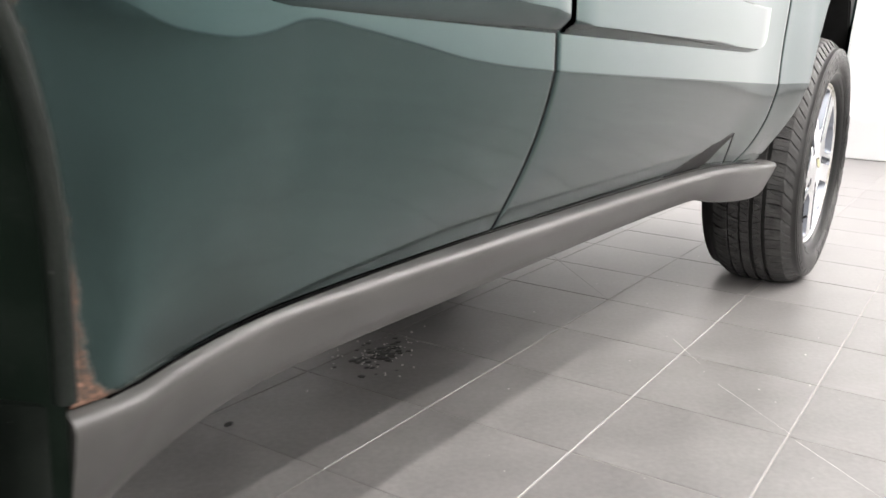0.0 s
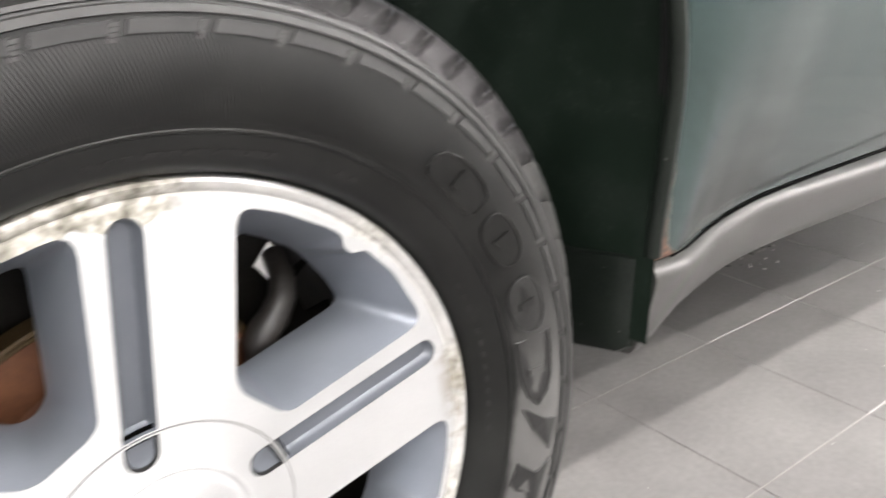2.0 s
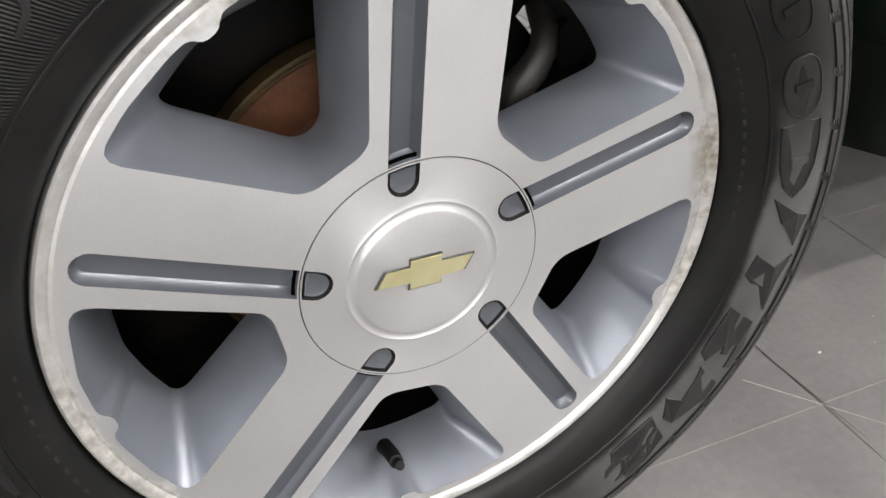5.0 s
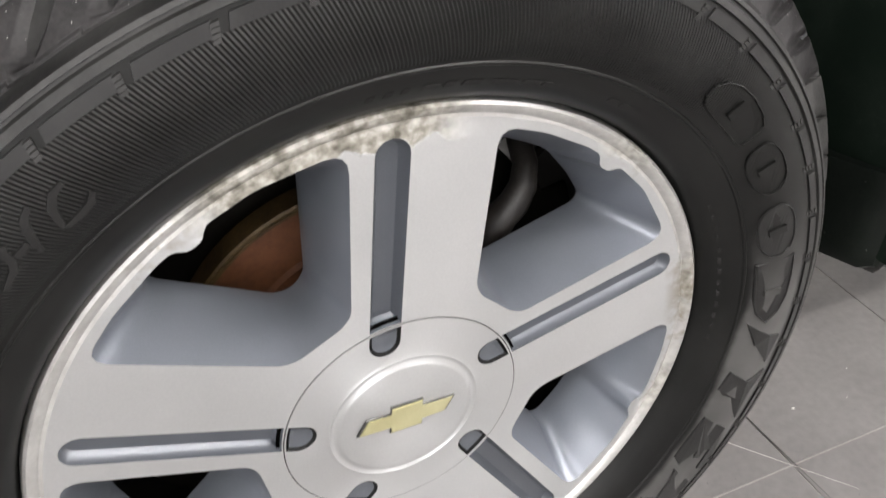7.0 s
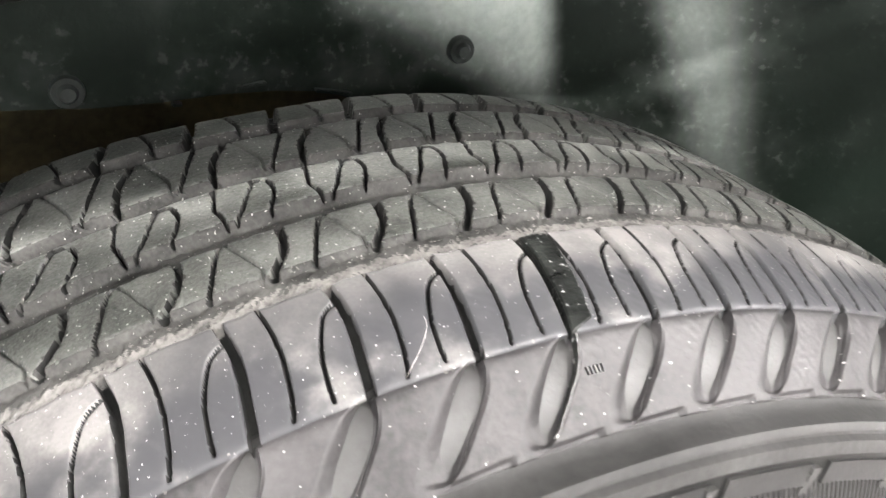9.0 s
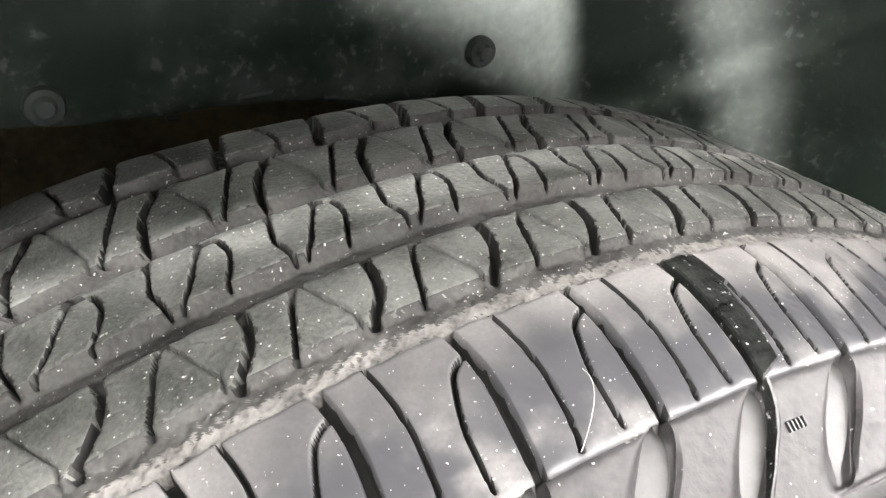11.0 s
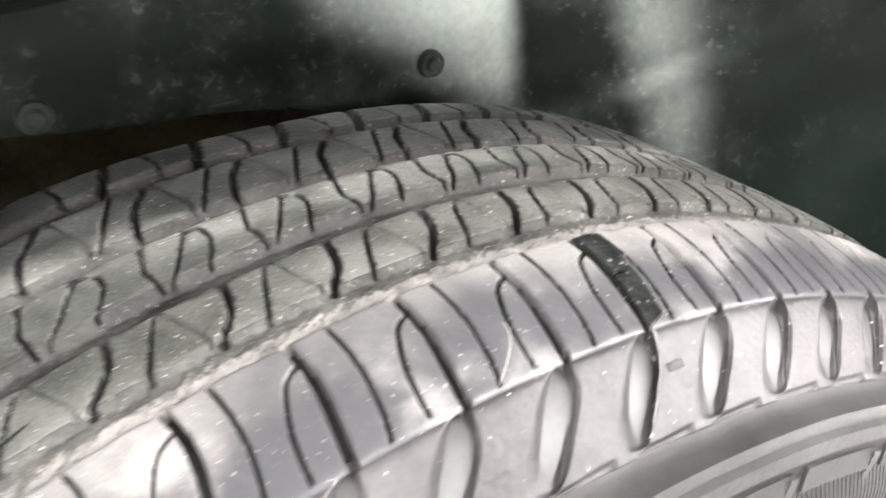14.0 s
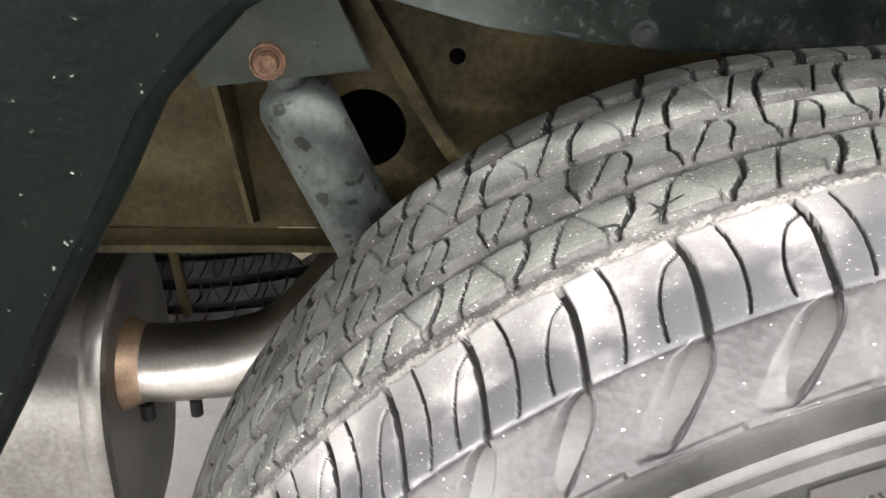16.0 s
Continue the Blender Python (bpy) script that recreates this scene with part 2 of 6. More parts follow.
for metal in (ALLOY, LIP):
    corroded_patch(metal, -30, 8, 0.2095)
    corroded_patch(metal, -132, -92, 0.2195, 0.6)
    corroded_patch(metal, 36, 46, 0.2215, 0.8)
    corroded_patch(metal, 72, 84, 0.2215, 0.8)
    corroded_patch(metal, 98, 112, 0.2205, 0.7)
POCKET = material("blue_grey_wheel_paint", (0.17, 0.185, 0.212), (0.215, 0.23, 0.258), 0.345, 0.5, 14, 1100, 0.16, 0.0, rough_var=0.03)
GOLD = material("gold_emblem", (0.56, 0.53, 0.29), (0.66, 0.63, 0.38), 0.34, 0.75, 60, 900, 0.02, rough_var=0.02)
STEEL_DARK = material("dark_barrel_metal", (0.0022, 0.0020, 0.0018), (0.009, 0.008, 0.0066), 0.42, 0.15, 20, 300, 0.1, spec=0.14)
RUST_DISC = material("rusted_brake_disc", (0.052, 0.0175, 0.0062), (0.125, 0.046, 0.017), 0.6, 0.1, 24, 260, 0.35)
RUST_RIM = material("tan_rust_edge", (0.030, 0.018, 0.006), (0.085, 0.054, 0.019), 0.5, 0.4, 40, 300, 0.3)
GLASS = material("tinted_glass", (0.006, 0.007, 0.007), (0.008, 0.009, 0.009), 0.05, 0.0, 2, 20, 0.0)
RUST_BOLT = material("orange_rusted_bolt", (0.09, 0.048, 0.028), (0.30, 0.18, 0.115), 0.7, 0.1, 160, 600, 0.6)
FRAME_RUST = material("brown_frame_rust", (0.018, 0.015, 0.0062), (0.098, 0.080, 0.036), 0.75, 0.1, 14, 180, 0.45, speck=(140, 0.74, (0.13, 0.105, 0.06)), spec=0.25)
BRACKET = material("grey_green_chassis_paint", (0.024, 0.032, 0.025), (0.052, 0.062, 0.050), 0.5, 0.1, 22, 320, 0.15, speck=(260, 0.76, (0.2, 0.22, 0.2)), spec=0.2)
SHOCK = material("weathered_shock_paint", (0.040, 0.048, 0.044), (0.112, 0.128, 0.118), 0.6, 0.15, 60, 260, 0.35, speck=(70, 0.60, (0.020, 0.024, 0.020)), spec=0.3)
EXHAUST = material("stainless_exhaust", (0.24, 0.23, 0.21), (0.42, 0.40, 0.37), 0.36, 1.0, 12, 260, 0.08, rough_var=0.04)
SILENCER = material("dull_silencer_steel", (0.10, 0.098, 0.090), (0.22, 0.213, 0.20), 0.42, 0.9, 10, 220, 0.12, rough_var=0.1)
HOSE = material("grey_hose_rubber", (0.009, 0.008, 0.0072), (0.030, 0.027, 0.024), 0.45, 0, 60, 300, 0.2)
WELD = material("rusty_weld", (0.11, 0.066, 0.034), (0.34, 0.25, 0.17), 0.5, 0.6, 30, 300, 0.4)
TAN = material("tan_bracket_paint", (0.20, 0.18, 0.125), (0.33, 0.30, 0.22), 0.6, 0.0, 50, 300, 0.1)
TREAD = material("dusty_tread_rubber", (0.036, 0.039, 0.0345), (0.168, 0.172, 0.159), 0.52, 0.0, 48, 760, 1.0, speck=(720, 0.69, (0.60, 0.60, 0.57)), per_piece=0.12, dist=0.0015, spec=0.45)

FLANK = material("dry_flank_rubber", (0.010, 0.0096, 0.0099), (0.042, 0.0403, 0.0408), 0.44, 0.0, 30, 420, 0.5, speck=(520, 0.73, (0.6, 0.58, 0.57)), per_piece=0.06, rough_var=0.10, dist=0.0010, spec=0.20)
# Dusty groove banks, coloured darker to offset the light they catch.
GROOVE_GREY = material("darkened_dusty_groove_rubber", (0.017, 0.0172, 0.016), (0.072, 0.071, 0.067), 0.7, 0.0, 70, 700, 0.8, speck=(900, 0.69, (0.4, 0.39, 0.37)), dist=0.0012, spec=0.25)
WET = material("wet_black_rubber", (0.002, 0.002, 0.002), (0.022, 0.024, 0.022), 0.30, 0.0, 110, 600, 0.8, speck=(620, 0.665, (0.34, 0.34, 0.33)), dist=0.0010, spec=0.3)
GROOVE = material("crumbly_groove_dust", (0.050, 0.048, 0.045), (0.205, 0.197, 0.185), 0.9, 0.0, 140, 900, 0.9, dist=0.0010)
PLATE = material("raised_sidewall_rubber", (0.006, 0.006, 0.006), (0.014, 0.014, 0.0135), 0.40, 0.0, 60, 500, 0.1, spec=0.4)
# Glossless black that stands in for the shade of holes and gaps.
HOLE = material("black_hole_and_gap_shade", (0.001, 0.001, 0.001), (0.002, 0.002, 0.002), 0.9, 0.0, 60, 500, 0.0, spec=0.0)
BAND = material("worn_sidewall_band", (0.010, 0.0098, 0.0095), (0.026, 0.0255, 0.025), 0.5, 0.0, 50, 500, 0.1, spec=0.15)
CAP = material("black_trim_plastic", (0.0030, 0.0044, 0.0035), (0.0105, 0.0130, 0.0108), 0.42, 0.0, 10, 300, 0.15, 0.0, speck=(200, 0.75, (0.15, 0.16, 0.15)), spec=0.16, rough_var=0.06)
OUTER = material("grey_outer_sidewall", (0.010, 0.0100, 0.0096), (0.030, 0.0298, 0.0288), 0.46, 0.0, 30, 400, 0.2, spec=0.42)
TREAD_DARK = material("dark_tread_rubber", (0.015, 0.015, 0.0143), (0.052, 0.051, 0.0495), 0.6, 0.0, 40, 400, 0.5, spec=0.35)
SLOT = material("dark_slot_paint", (0.082, 0.090, 0.104), (0.108, 0.117, 0.133), 0.33, 0.4, 14, 900, 0.06, 0.2, rough_var=0.02)
EMBLEM_EDGE = material("dark_emblem_edge", (0.05, 0.05, 0.05), (0.09, 0.09, 0.085), 0.3, 0.6, 60, 900, 0.02)
CLIP = material("grey_clip_plastic", (0.016, 0.020, 0.018), (0.04, 0.046, 0.042), 0.4, 0.0, 80, 500, 0.1, spec=0.3)
# Black that puts shade into the tread cuts, and colours the front door's patches.
CUT_BLACK = material("black_cut_shade_and_reflection", (0.008, 0.008, 0.008), (0.022, 0.022, 0.021), 0.7, 0.0, 90, 500, 0.2, spec=0.2)
WALL = material("white_wall_paint", (0.84, 0.84, 0.84), (0.88, 0.88, 0.88), 0.7, 0, 2, 200, 0.03)
CEILING = material("white_ceiling_paint", (0.74, 0.75, 0.76), (0.80, 0.81, 0.82), 0.8, 0, 2, 200, 0.03)
PLINTH = material("grey_plinth_paint", (0.42, 0.42, 0.42), (0.48, 0.48, 0.48), 0.5, 0, 3, 200, 0.03)
TILE = material("grey_porcelain_tile", (0.122, 0.117, 0.114), (0.188, 0.181, 0.176), 0.38, 0, 5.5, 90, 0.02, per_piece=0.06, rough_var=0.08, speck=(150, 0.735, (0.09, 0.087, 0.085)), spec=0.5)
GROUT = material("pale_grout", (0.225, 0.215, 0.203), (0.33, 0.318, 0.30), 0.85, 0, 8, 200, 0.1)
OIL = material("oily_grit", (0.012, 0.012, 0.012), (0.04, 0.038, 0.035), 0.35, 0, 60, 300, 0.3)
GRIT = material("pale_grit", (0.45, 0.43, 0.40), (0.65, 0.63, 0.6), 0.8, 0, 60, 300, 0.1)
# Glow of an unseen sheet, added to brighten the tyre and the paint's reflections.
FILL_GLOW = glow("added_fill_glow", (1.0, 0.98, 0.975), 5.5)
TUBE = glow("lit_tube_diffuser", (1.0, 0.985, 0.96), 6.0)


def sidewall_rubber():
    """Tyre rubber with fine radial ribs between two radii, about the wheel's own axis."""
    m, n, l, p = nodes_of("ribbed_sidewall_rubber")
    tc = n.new("ShaderNodeTexCoord")
    sep = n.new("ShaderNodeSeparateXYZ")
    l.new(tc.outputs["Object"], sep.inputs[0])

    def math(op, a, b=None):
        q = n.new("ShaderNodeMath")
        q.operation = op
        for i, v in enumerate((a, b)):
            if v is None:
                continue
            if isinstance(v, (int, float)):
                q.inputs[i].default_value = v
            else:
                l.new(v, q.inputs[i])
        return q.outputs[0]

    ang = math("ARCTAN2", sep.outputs["X"], sep.outputs["Z"])
    rad = math("SQRT", math("ADD", math("MULTIPLY", sep.outputs["X"], sep.outputs["X"]), math("MULTIPLY", sep.outputs["Z"], sep.outputs["Z"])))
    ribs = math("SINE", math("ADD", math("MULTIPLY", ang, 840.0), math("MULTIPLY", rad, 900.0)))

    def between(v, lo, hi, soft):
        a, b = n.new("ShaderNodeMapRange"), n.new("ShaderNodeMapRange")
        for q in (a, b):
            q.interpolation_type = "SMOOTHSTEP"
            l.new(v, q.inputs["Value"])
        a.inputs["From Min"].default_value, a.inputs["From Max"].default_value = lo, lo + soft
        b.inputs["From Min"].default_value, b.inputs["From Max"].default_value = hi, hi - soft
        return math("MULTIPLY", a.outputs["Result"], b.outputs["Result"])

    band = math("MULTIPLY", between(rad, 0.2665, 0.3130, 0.002), between(ang, -1.35, 0.80, 0.25))
    noise_t = n.new("ShaderNodeTexNoise")
    noise_t.inputs["Scale"].default_value, noise_t.inputs["Detail"].default_value = 22, 6
    l.new(tc.outputs["Object"], noise_t.inputs["Vector"])
    ramp = n.new("ShaderNodeValToRGB")
    ramp.color_ramp.elements[0].position, ramp.color_ramp.elements[1].position = 0.35, 0.75
    ramp.color_ramp.elements[0].color, ramp.color_ramp.elements[1].color = (0.0016, 0.0017, 0.0015, 1), (0.0066, 0.0068, 0.0062, 1)
    l.new(noise_t.outputs["Fac"], ramp.inputs["Fac"])
    # dust scuffed into the lower front of the sidewall
    wobble = math("MULTIPLY", math("SUBTRACT", noise_t.outputs["Fac"], 0.5), 0.012)
    dusty = math("MULTIPLY", between(math("ADD", rad, wobble), 0.2645, 0.3125, 0.006), between(ang, 1.15, 2.9, 0.4))
    mx = n.new("ShaderNodeMix")
    mx.data_type = "RGBA"
    l.new(math("MULTIPLY", dusty, math("MULTIPLY", math("ADD", noise_t.outputs["Fac"], 0.25), 1.1)), mx.inputs["Factor"])
    l.new(ramp.outputs["Color"], mx.inputs["A"])
    mx.inputs["B"].default_value = (0.070, 0.069, 0.067, 1)
    l.new(mx.outputs["Result"], p.inputs["Base Color"])
    p.inputs["Roughness"].default_value, p.inputs["Specular IOR Level"].default_value = 0.43, 0.28
    bp = n.new("ShaderNodeBump")
    bp.inputs["Strength"].default_value, bp.inputs["Distance"].default_value = 0.6, 0.0005
    l.new(math("ADD", math("MULTIPLY", ribs, band), math("MULTIPLY", noise_t.outputs["Fac"], 0.6)), bp.inputs["Height"])
    l.new(bp.outputs["Normal"], p.inputs["Normal"])
    return m


RUBBER = sidewall_rubber()


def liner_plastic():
    """Black-green plastic with mottled dirt; two pale streaks put reflections and some dust into the colour."""
    m, n, l, p = nodes_of("dusty_liner_with_sheen")
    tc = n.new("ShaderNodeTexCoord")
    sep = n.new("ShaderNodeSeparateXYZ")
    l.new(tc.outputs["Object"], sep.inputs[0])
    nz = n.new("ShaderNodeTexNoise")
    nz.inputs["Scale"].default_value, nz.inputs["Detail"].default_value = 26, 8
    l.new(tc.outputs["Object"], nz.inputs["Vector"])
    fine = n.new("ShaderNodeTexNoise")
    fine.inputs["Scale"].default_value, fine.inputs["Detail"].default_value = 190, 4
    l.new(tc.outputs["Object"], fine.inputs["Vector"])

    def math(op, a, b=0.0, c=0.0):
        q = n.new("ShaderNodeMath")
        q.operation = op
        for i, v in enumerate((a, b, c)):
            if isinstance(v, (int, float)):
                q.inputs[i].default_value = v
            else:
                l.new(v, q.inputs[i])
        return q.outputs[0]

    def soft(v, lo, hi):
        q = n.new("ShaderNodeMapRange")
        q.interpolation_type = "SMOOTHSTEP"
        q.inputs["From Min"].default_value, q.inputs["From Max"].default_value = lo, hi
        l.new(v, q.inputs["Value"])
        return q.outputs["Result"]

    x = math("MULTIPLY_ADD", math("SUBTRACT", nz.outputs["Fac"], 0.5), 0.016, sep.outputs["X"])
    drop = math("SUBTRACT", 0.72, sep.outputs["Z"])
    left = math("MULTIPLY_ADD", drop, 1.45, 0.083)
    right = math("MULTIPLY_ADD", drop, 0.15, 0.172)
    # Streaks one and two: reflections, partly dust, painted as pale colour.
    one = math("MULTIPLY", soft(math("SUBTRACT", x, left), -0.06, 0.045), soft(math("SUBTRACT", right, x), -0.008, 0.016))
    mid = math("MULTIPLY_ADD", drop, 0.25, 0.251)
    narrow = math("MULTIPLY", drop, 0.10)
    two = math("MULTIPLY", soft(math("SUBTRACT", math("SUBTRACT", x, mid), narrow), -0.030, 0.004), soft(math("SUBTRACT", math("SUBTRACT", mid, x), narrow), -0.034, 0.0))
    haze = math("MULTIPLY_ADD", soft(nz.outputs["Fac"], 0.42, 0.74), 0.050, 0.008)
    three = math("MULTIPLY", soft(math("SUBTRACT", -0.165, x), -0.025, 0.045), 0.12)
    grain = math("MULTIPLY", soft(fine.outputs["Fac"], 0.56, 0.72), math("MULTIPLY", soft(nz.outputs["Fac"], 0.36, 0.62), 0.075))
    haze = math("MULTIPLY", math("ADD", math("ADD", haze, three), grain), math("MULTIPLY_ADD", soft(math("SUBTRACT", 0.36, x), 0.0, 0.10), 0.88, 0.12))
    # The factor joins the painted reflection streaks with the dust.
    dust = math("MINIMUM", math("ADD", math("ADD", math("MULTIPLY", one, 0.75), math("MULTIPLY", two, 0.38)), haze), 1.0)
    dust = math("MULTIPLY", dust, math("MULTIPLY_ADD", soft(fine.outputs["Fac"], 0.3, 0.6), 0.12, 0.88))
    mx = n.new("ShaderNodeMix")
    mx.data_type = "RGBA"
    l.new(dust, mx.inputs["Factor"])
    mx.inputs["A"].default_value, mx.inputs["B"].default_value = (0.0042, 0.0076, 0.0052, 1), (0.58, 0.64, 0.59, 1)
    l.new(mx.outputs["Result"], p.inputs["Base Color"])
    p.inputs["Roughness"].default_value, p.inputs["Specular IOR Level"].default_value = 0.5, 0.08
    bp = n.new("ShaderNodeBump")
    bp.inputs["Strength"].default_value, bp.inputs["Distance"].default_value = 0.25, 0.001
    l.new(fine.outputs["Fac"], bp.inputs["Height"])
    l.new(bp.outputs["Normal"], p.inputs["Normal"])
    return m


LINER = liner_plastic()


def shoulder_rubber():
    """Clean satin rubber that turns dusty towards the first groove and in ragged scuffs, with pale specks."""
    m, n, l, p = nodes_of("scuffed_shoulder_rubber")
    tc = n.new("ShaderNodeTexCoord")
    sep = n.new("ShaderNodeSeparateXYZ")
    l.new(tc.outputs["Object"], sep.inputs[0])

    def cloud(scale, detail):
        q = n.new("ShaderNodeTexNoise")
        q.inputs["Scale"].default_value, q.inputs["Detail"].default_value = scale, detail
        l.new(tc.outputs["Object"], q.inputs["Vector"])
        return q.outputs["Fac"]

    def step_up(v, lo, hi):
        q = n.new("ShaderNodeMapRange")
        q.interpolation_type = "SMOOTHSTEP"
        q.inputs["From Min"].default_value, q.inputs["From Max"].default_value = lo, hi
        l.new(v, q.inputs["Value"])
        return q.outputs["Result"]

    def calc(op, a, b, c=0.0):
        q = n.new("ShaderNodeMath")
        q.operation = op
        for i, v in enumerate((a, b, c)):
            if isinstance(v, (int, float)):
                q.inputs[i].default_value = v
            else:
                l.new(v, q.inputs[i])
        return q.outputs[0]

    big, mid, fine, dots = cloud(21, 5), cloud(95, 4), cloud(900, 3), cloud(1050, 2)
    zone = step_up(calc("MULTIPLY_ADD", calc("SUBTRACT", big, 0.5), 0.07, sep.outputs["Y"]), 0.024, 0.052)
    scuff = step_up(calc("MULTIPLY_ADD", mid, 0.5, big), 0.74, 0.98)
    dust = calc("MINIMUM", calc("MULTIPLY_ADD", scuff, 0.65, calc("MULTIPLY", zone, 0.75)), 1.0)
    dust = calc("MULTIPLY", dust, calc("MULTIPLY_ADD", fine, 0.9, 0.55))
    mx, mx2 = n.new("ShaderNodeMix"), n.new("ShaderNodeMix")
    for q in (mx, mx2):
        q.data_type = "RGBA"
    l.new(dust, mx.inputs["Factor"])
    mx.inputs["A"].default_value, mx.inputs["B"].default_value = (0.040, 0.0405, 0.043, 1), (0.17, 0.164, 0.158, 1)
    l.new(step_up(calc("MULTIPLY_ADD", big, 0.12, dots), 0.772, 0.805), mx2.inputs["Factor"])
    l.new(mx.outputs["Result"], mx2.inputs["A"])
    mx2.inputs["B"].default_value = (0.56, 0.56, 0.54, 1)
    l.new(mx2.outputs["Result"], p.inputs["Base Color"])
    l.new(calc("MULTIPLY_ADD", dust, 0.3, 0.33), p.inputs["Roughness"])
    p.inputs["Specular IOR Level"].default_value = 0.38
    bp = n.new("ShaderNodeBump")
    bp.inputs["Strength"].default_value, bp.inputs["Distance"].default_value = 0.3, 0.0005
    l.new(calc("MULTIPLY_ADD", mid, 0.8, calc("MULTIPLY", fine, dust)), bp.inputs["Height"])
    l.new(bp.outputs["Normal"], p.inputs["Normal"])
    return m


SHOULDER = shoulder_rubber()


# ---- mesh helpers ----
def part(name, bm, mat, parent=None, label="", smooth=True, kind="", at=None):
    me = bpy.data.meshes.new(name)
    bmesh.ops.recalc_face_normals(bm, faces=bm.faces)
    bm.to_mesh(me)
    bm.free()
    for m in (mat if isinstance(mat, (list, tuple)) else [mat]):
        me.materials.append(m)
    if smooth:
        me.shade_smooth()
        me.set_sharp_from_angle(angle=radians(38))
    ob = new(name, me)
    if parent:
        ob.parent = parent
    if at is not None:
        ob.matrix_basis = at
    if label or kind:
        tagged(ob, label, kind=kind)
    return ob


def box(bm, x0, x1, y0, y1, z0, z1, bevel=0.0):
    vs = [bm.verts.new((x, y, z)) for x in (x0, x1) for y in (y0, y1) for z in (z0, z1)]
    fs = [bm.faces.new([vs[i] for i in f]) for f in ((0, 1, 3, 2), (4, 6, 7, 5), (0, 4, 5, 1), (2, 3, 7, 6), (0, 2, 6, 4), (1, 5, 7, 3))]
    if bevel:
        bmesh.ops.bevel(bm, geom=list({e for f in fs for e in f.edges}), offset=bevel, segments=2, affect="EDGES")


def boxed(x0, x1, y0, y1, z0, z1, bevel=0.0):
    bm = bmesh.new()
    box(bm, x0, x1, y0, y1, z0, z1, bevel)
    return bm


def lathe(profile, n=128, closed=False):
    """Turn (radius, y) pairs about the y axis."""
    bm = bmesh.new()
    rings = []
    for r, y in profile:
        if r < 1e-6:
            rings.append([bm.verts.new((0, y, 0))] * n)
        else:
            rings.append([bm.verts.new((r * math.sin(2 * math.pi * i / n), y, r * math.cos(2 * math.pi * i / n))) for i in range(n)])
    pairs = list(zip(rings, rings[1:] + ([rings[0]] if closed else [])))
    if not closed:
        pairs = list(zip(rings, rings[1:]))
    for a, b in pairs:
        for i in range(n):
            j = (i + 1) % n
            f = []
            for v in (a[i], a[j], b[j], b[i]):
                if v not in f:
                    f.append(v)
            if len(f) > 2:
                bm.faces.new(f)
    return bm


def tube(bm, pts, r, n=16, cap=True):
    """A round bar along points; r: one radius or one a point."""
    pts = [Vector(p) for p in pts]
    rs = r if isinstance(r, (list, tuple)) else [r] * len(pts)
    rings = []
    for i, p in enumerate(pts):
        d = (pts[min(i + 1, len(pts) - 1)] - pts[max(i - 1, 0)]).normalized()
        s = d.orthogonal().normalized() if i == 0 else (side - d * side.dot(d)).normalized()
        side = s
        o = d.cross(s)
        rings.append([bm.verts.new(p + rs[i] * (math.cos(2 * math.pi * k / n) * s + math.sin(2 * math.pi * k / n) * o)) for k in range(n)])
    for a, b in zip(rings, rings[1:]):
        for k in range(n):
            bm.faces.new((a[k], a[(k + 1) % n], b[(k + 1) % n], b[k]))
    if cap:
        bm.faces.new(rings[0][::-1])
        bm.faces.new(rings[-1])


def tubed(pts, r, n=16):
    bm = bmesh.new()
    tube(bm, pts, r, n)
    return bm


def slab(outline, y0, y1, bevel=0.0):
    """An upright plate: outline of (x, z), from y0 (face) back to y1."""
    bm = bmesh.new()
    a = [bm.verts.new((x, y0, z)) for x, z in outline]
    b = [bm.verts.new((x, y1, z)) for x, z in outline]
    n = len(a)
    fa = bm.faces.new(a)
    bm.faces.new(b[::-1])
    for i in range(n):
        bm.faces.new((a[i], b[i], b[(i + 1) % n], a[(i + 1) % n]))
    if bevel:
        bmesh.ops.bevel(bm, geom=list(fa.edges), offset=bevel, segments=2, affect="EDGES")
    return bm


def lerp_table(table, x):
    return float(np.interp(x, [t[0] for t in table], [t[1] for t in table]))


def smooth_table(table, x):
    """Through the pairs of a table with eased slopes."""
    xs = [t[0] for t in table]
    ys = [t[1] for t in table]
    if x <= xs[0]:
        return ys[0]
    if x >= xs[-1]:
        return ys[-1]
    i = max(k for k in range(len(xs) - 1) if xs[k] <= x)

    def slope(k):
        if k == 0 or k == len(xs) - 1:
            return 0.0
        return (ys[k + 1] - ys[k - 1]) / (xs[k + 1] - xs[k - 1])
    h = xs[i + 1] - xs[i]
    u = (x - xs[i]) / h
    return (2 * u**3 - 3 * u**2 + 1) * ys[i] + (u**3 - 2 * u**2 + u) * h * slope(i) + (3 * u**2 - 2 * u**3) * ys[i + 1] + (u**3 - u**2) * h * slope(i + 1)


# ---- the showroom ----
ROOM = (-8.0, 6.3, -8.0, 8.0)
x0, x1, y0, y1 = ROOM
part("wall_east", boxed(x1, x1 + 0.2, y0, y1, 0, CEIL), WALL, kind="structure", label="bright white painted showroom wall above a low grey plinth")
part("wall_west", boxed(x0 - 0.2, x0, y0, y1, 0, CEIL), WALL, kind="structure", label="white painted showroom wall")
part("wall_north", boxed(x0 - 0.2, x1 + 0.2, y1, y1 + 0.2, 0, CEIL), WALL, kind="structure", label="white painted showroom wall")
# Window opening, frame and glowing sheet are unseen, added as fill light.
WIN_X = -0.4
part("wall_south_right", boxed(WIN_X, x1 + 0.2, y0 - 0.2, y0, 0, CEIL), WALL, kind="structure", label="white painted showroom wall beside the added window")
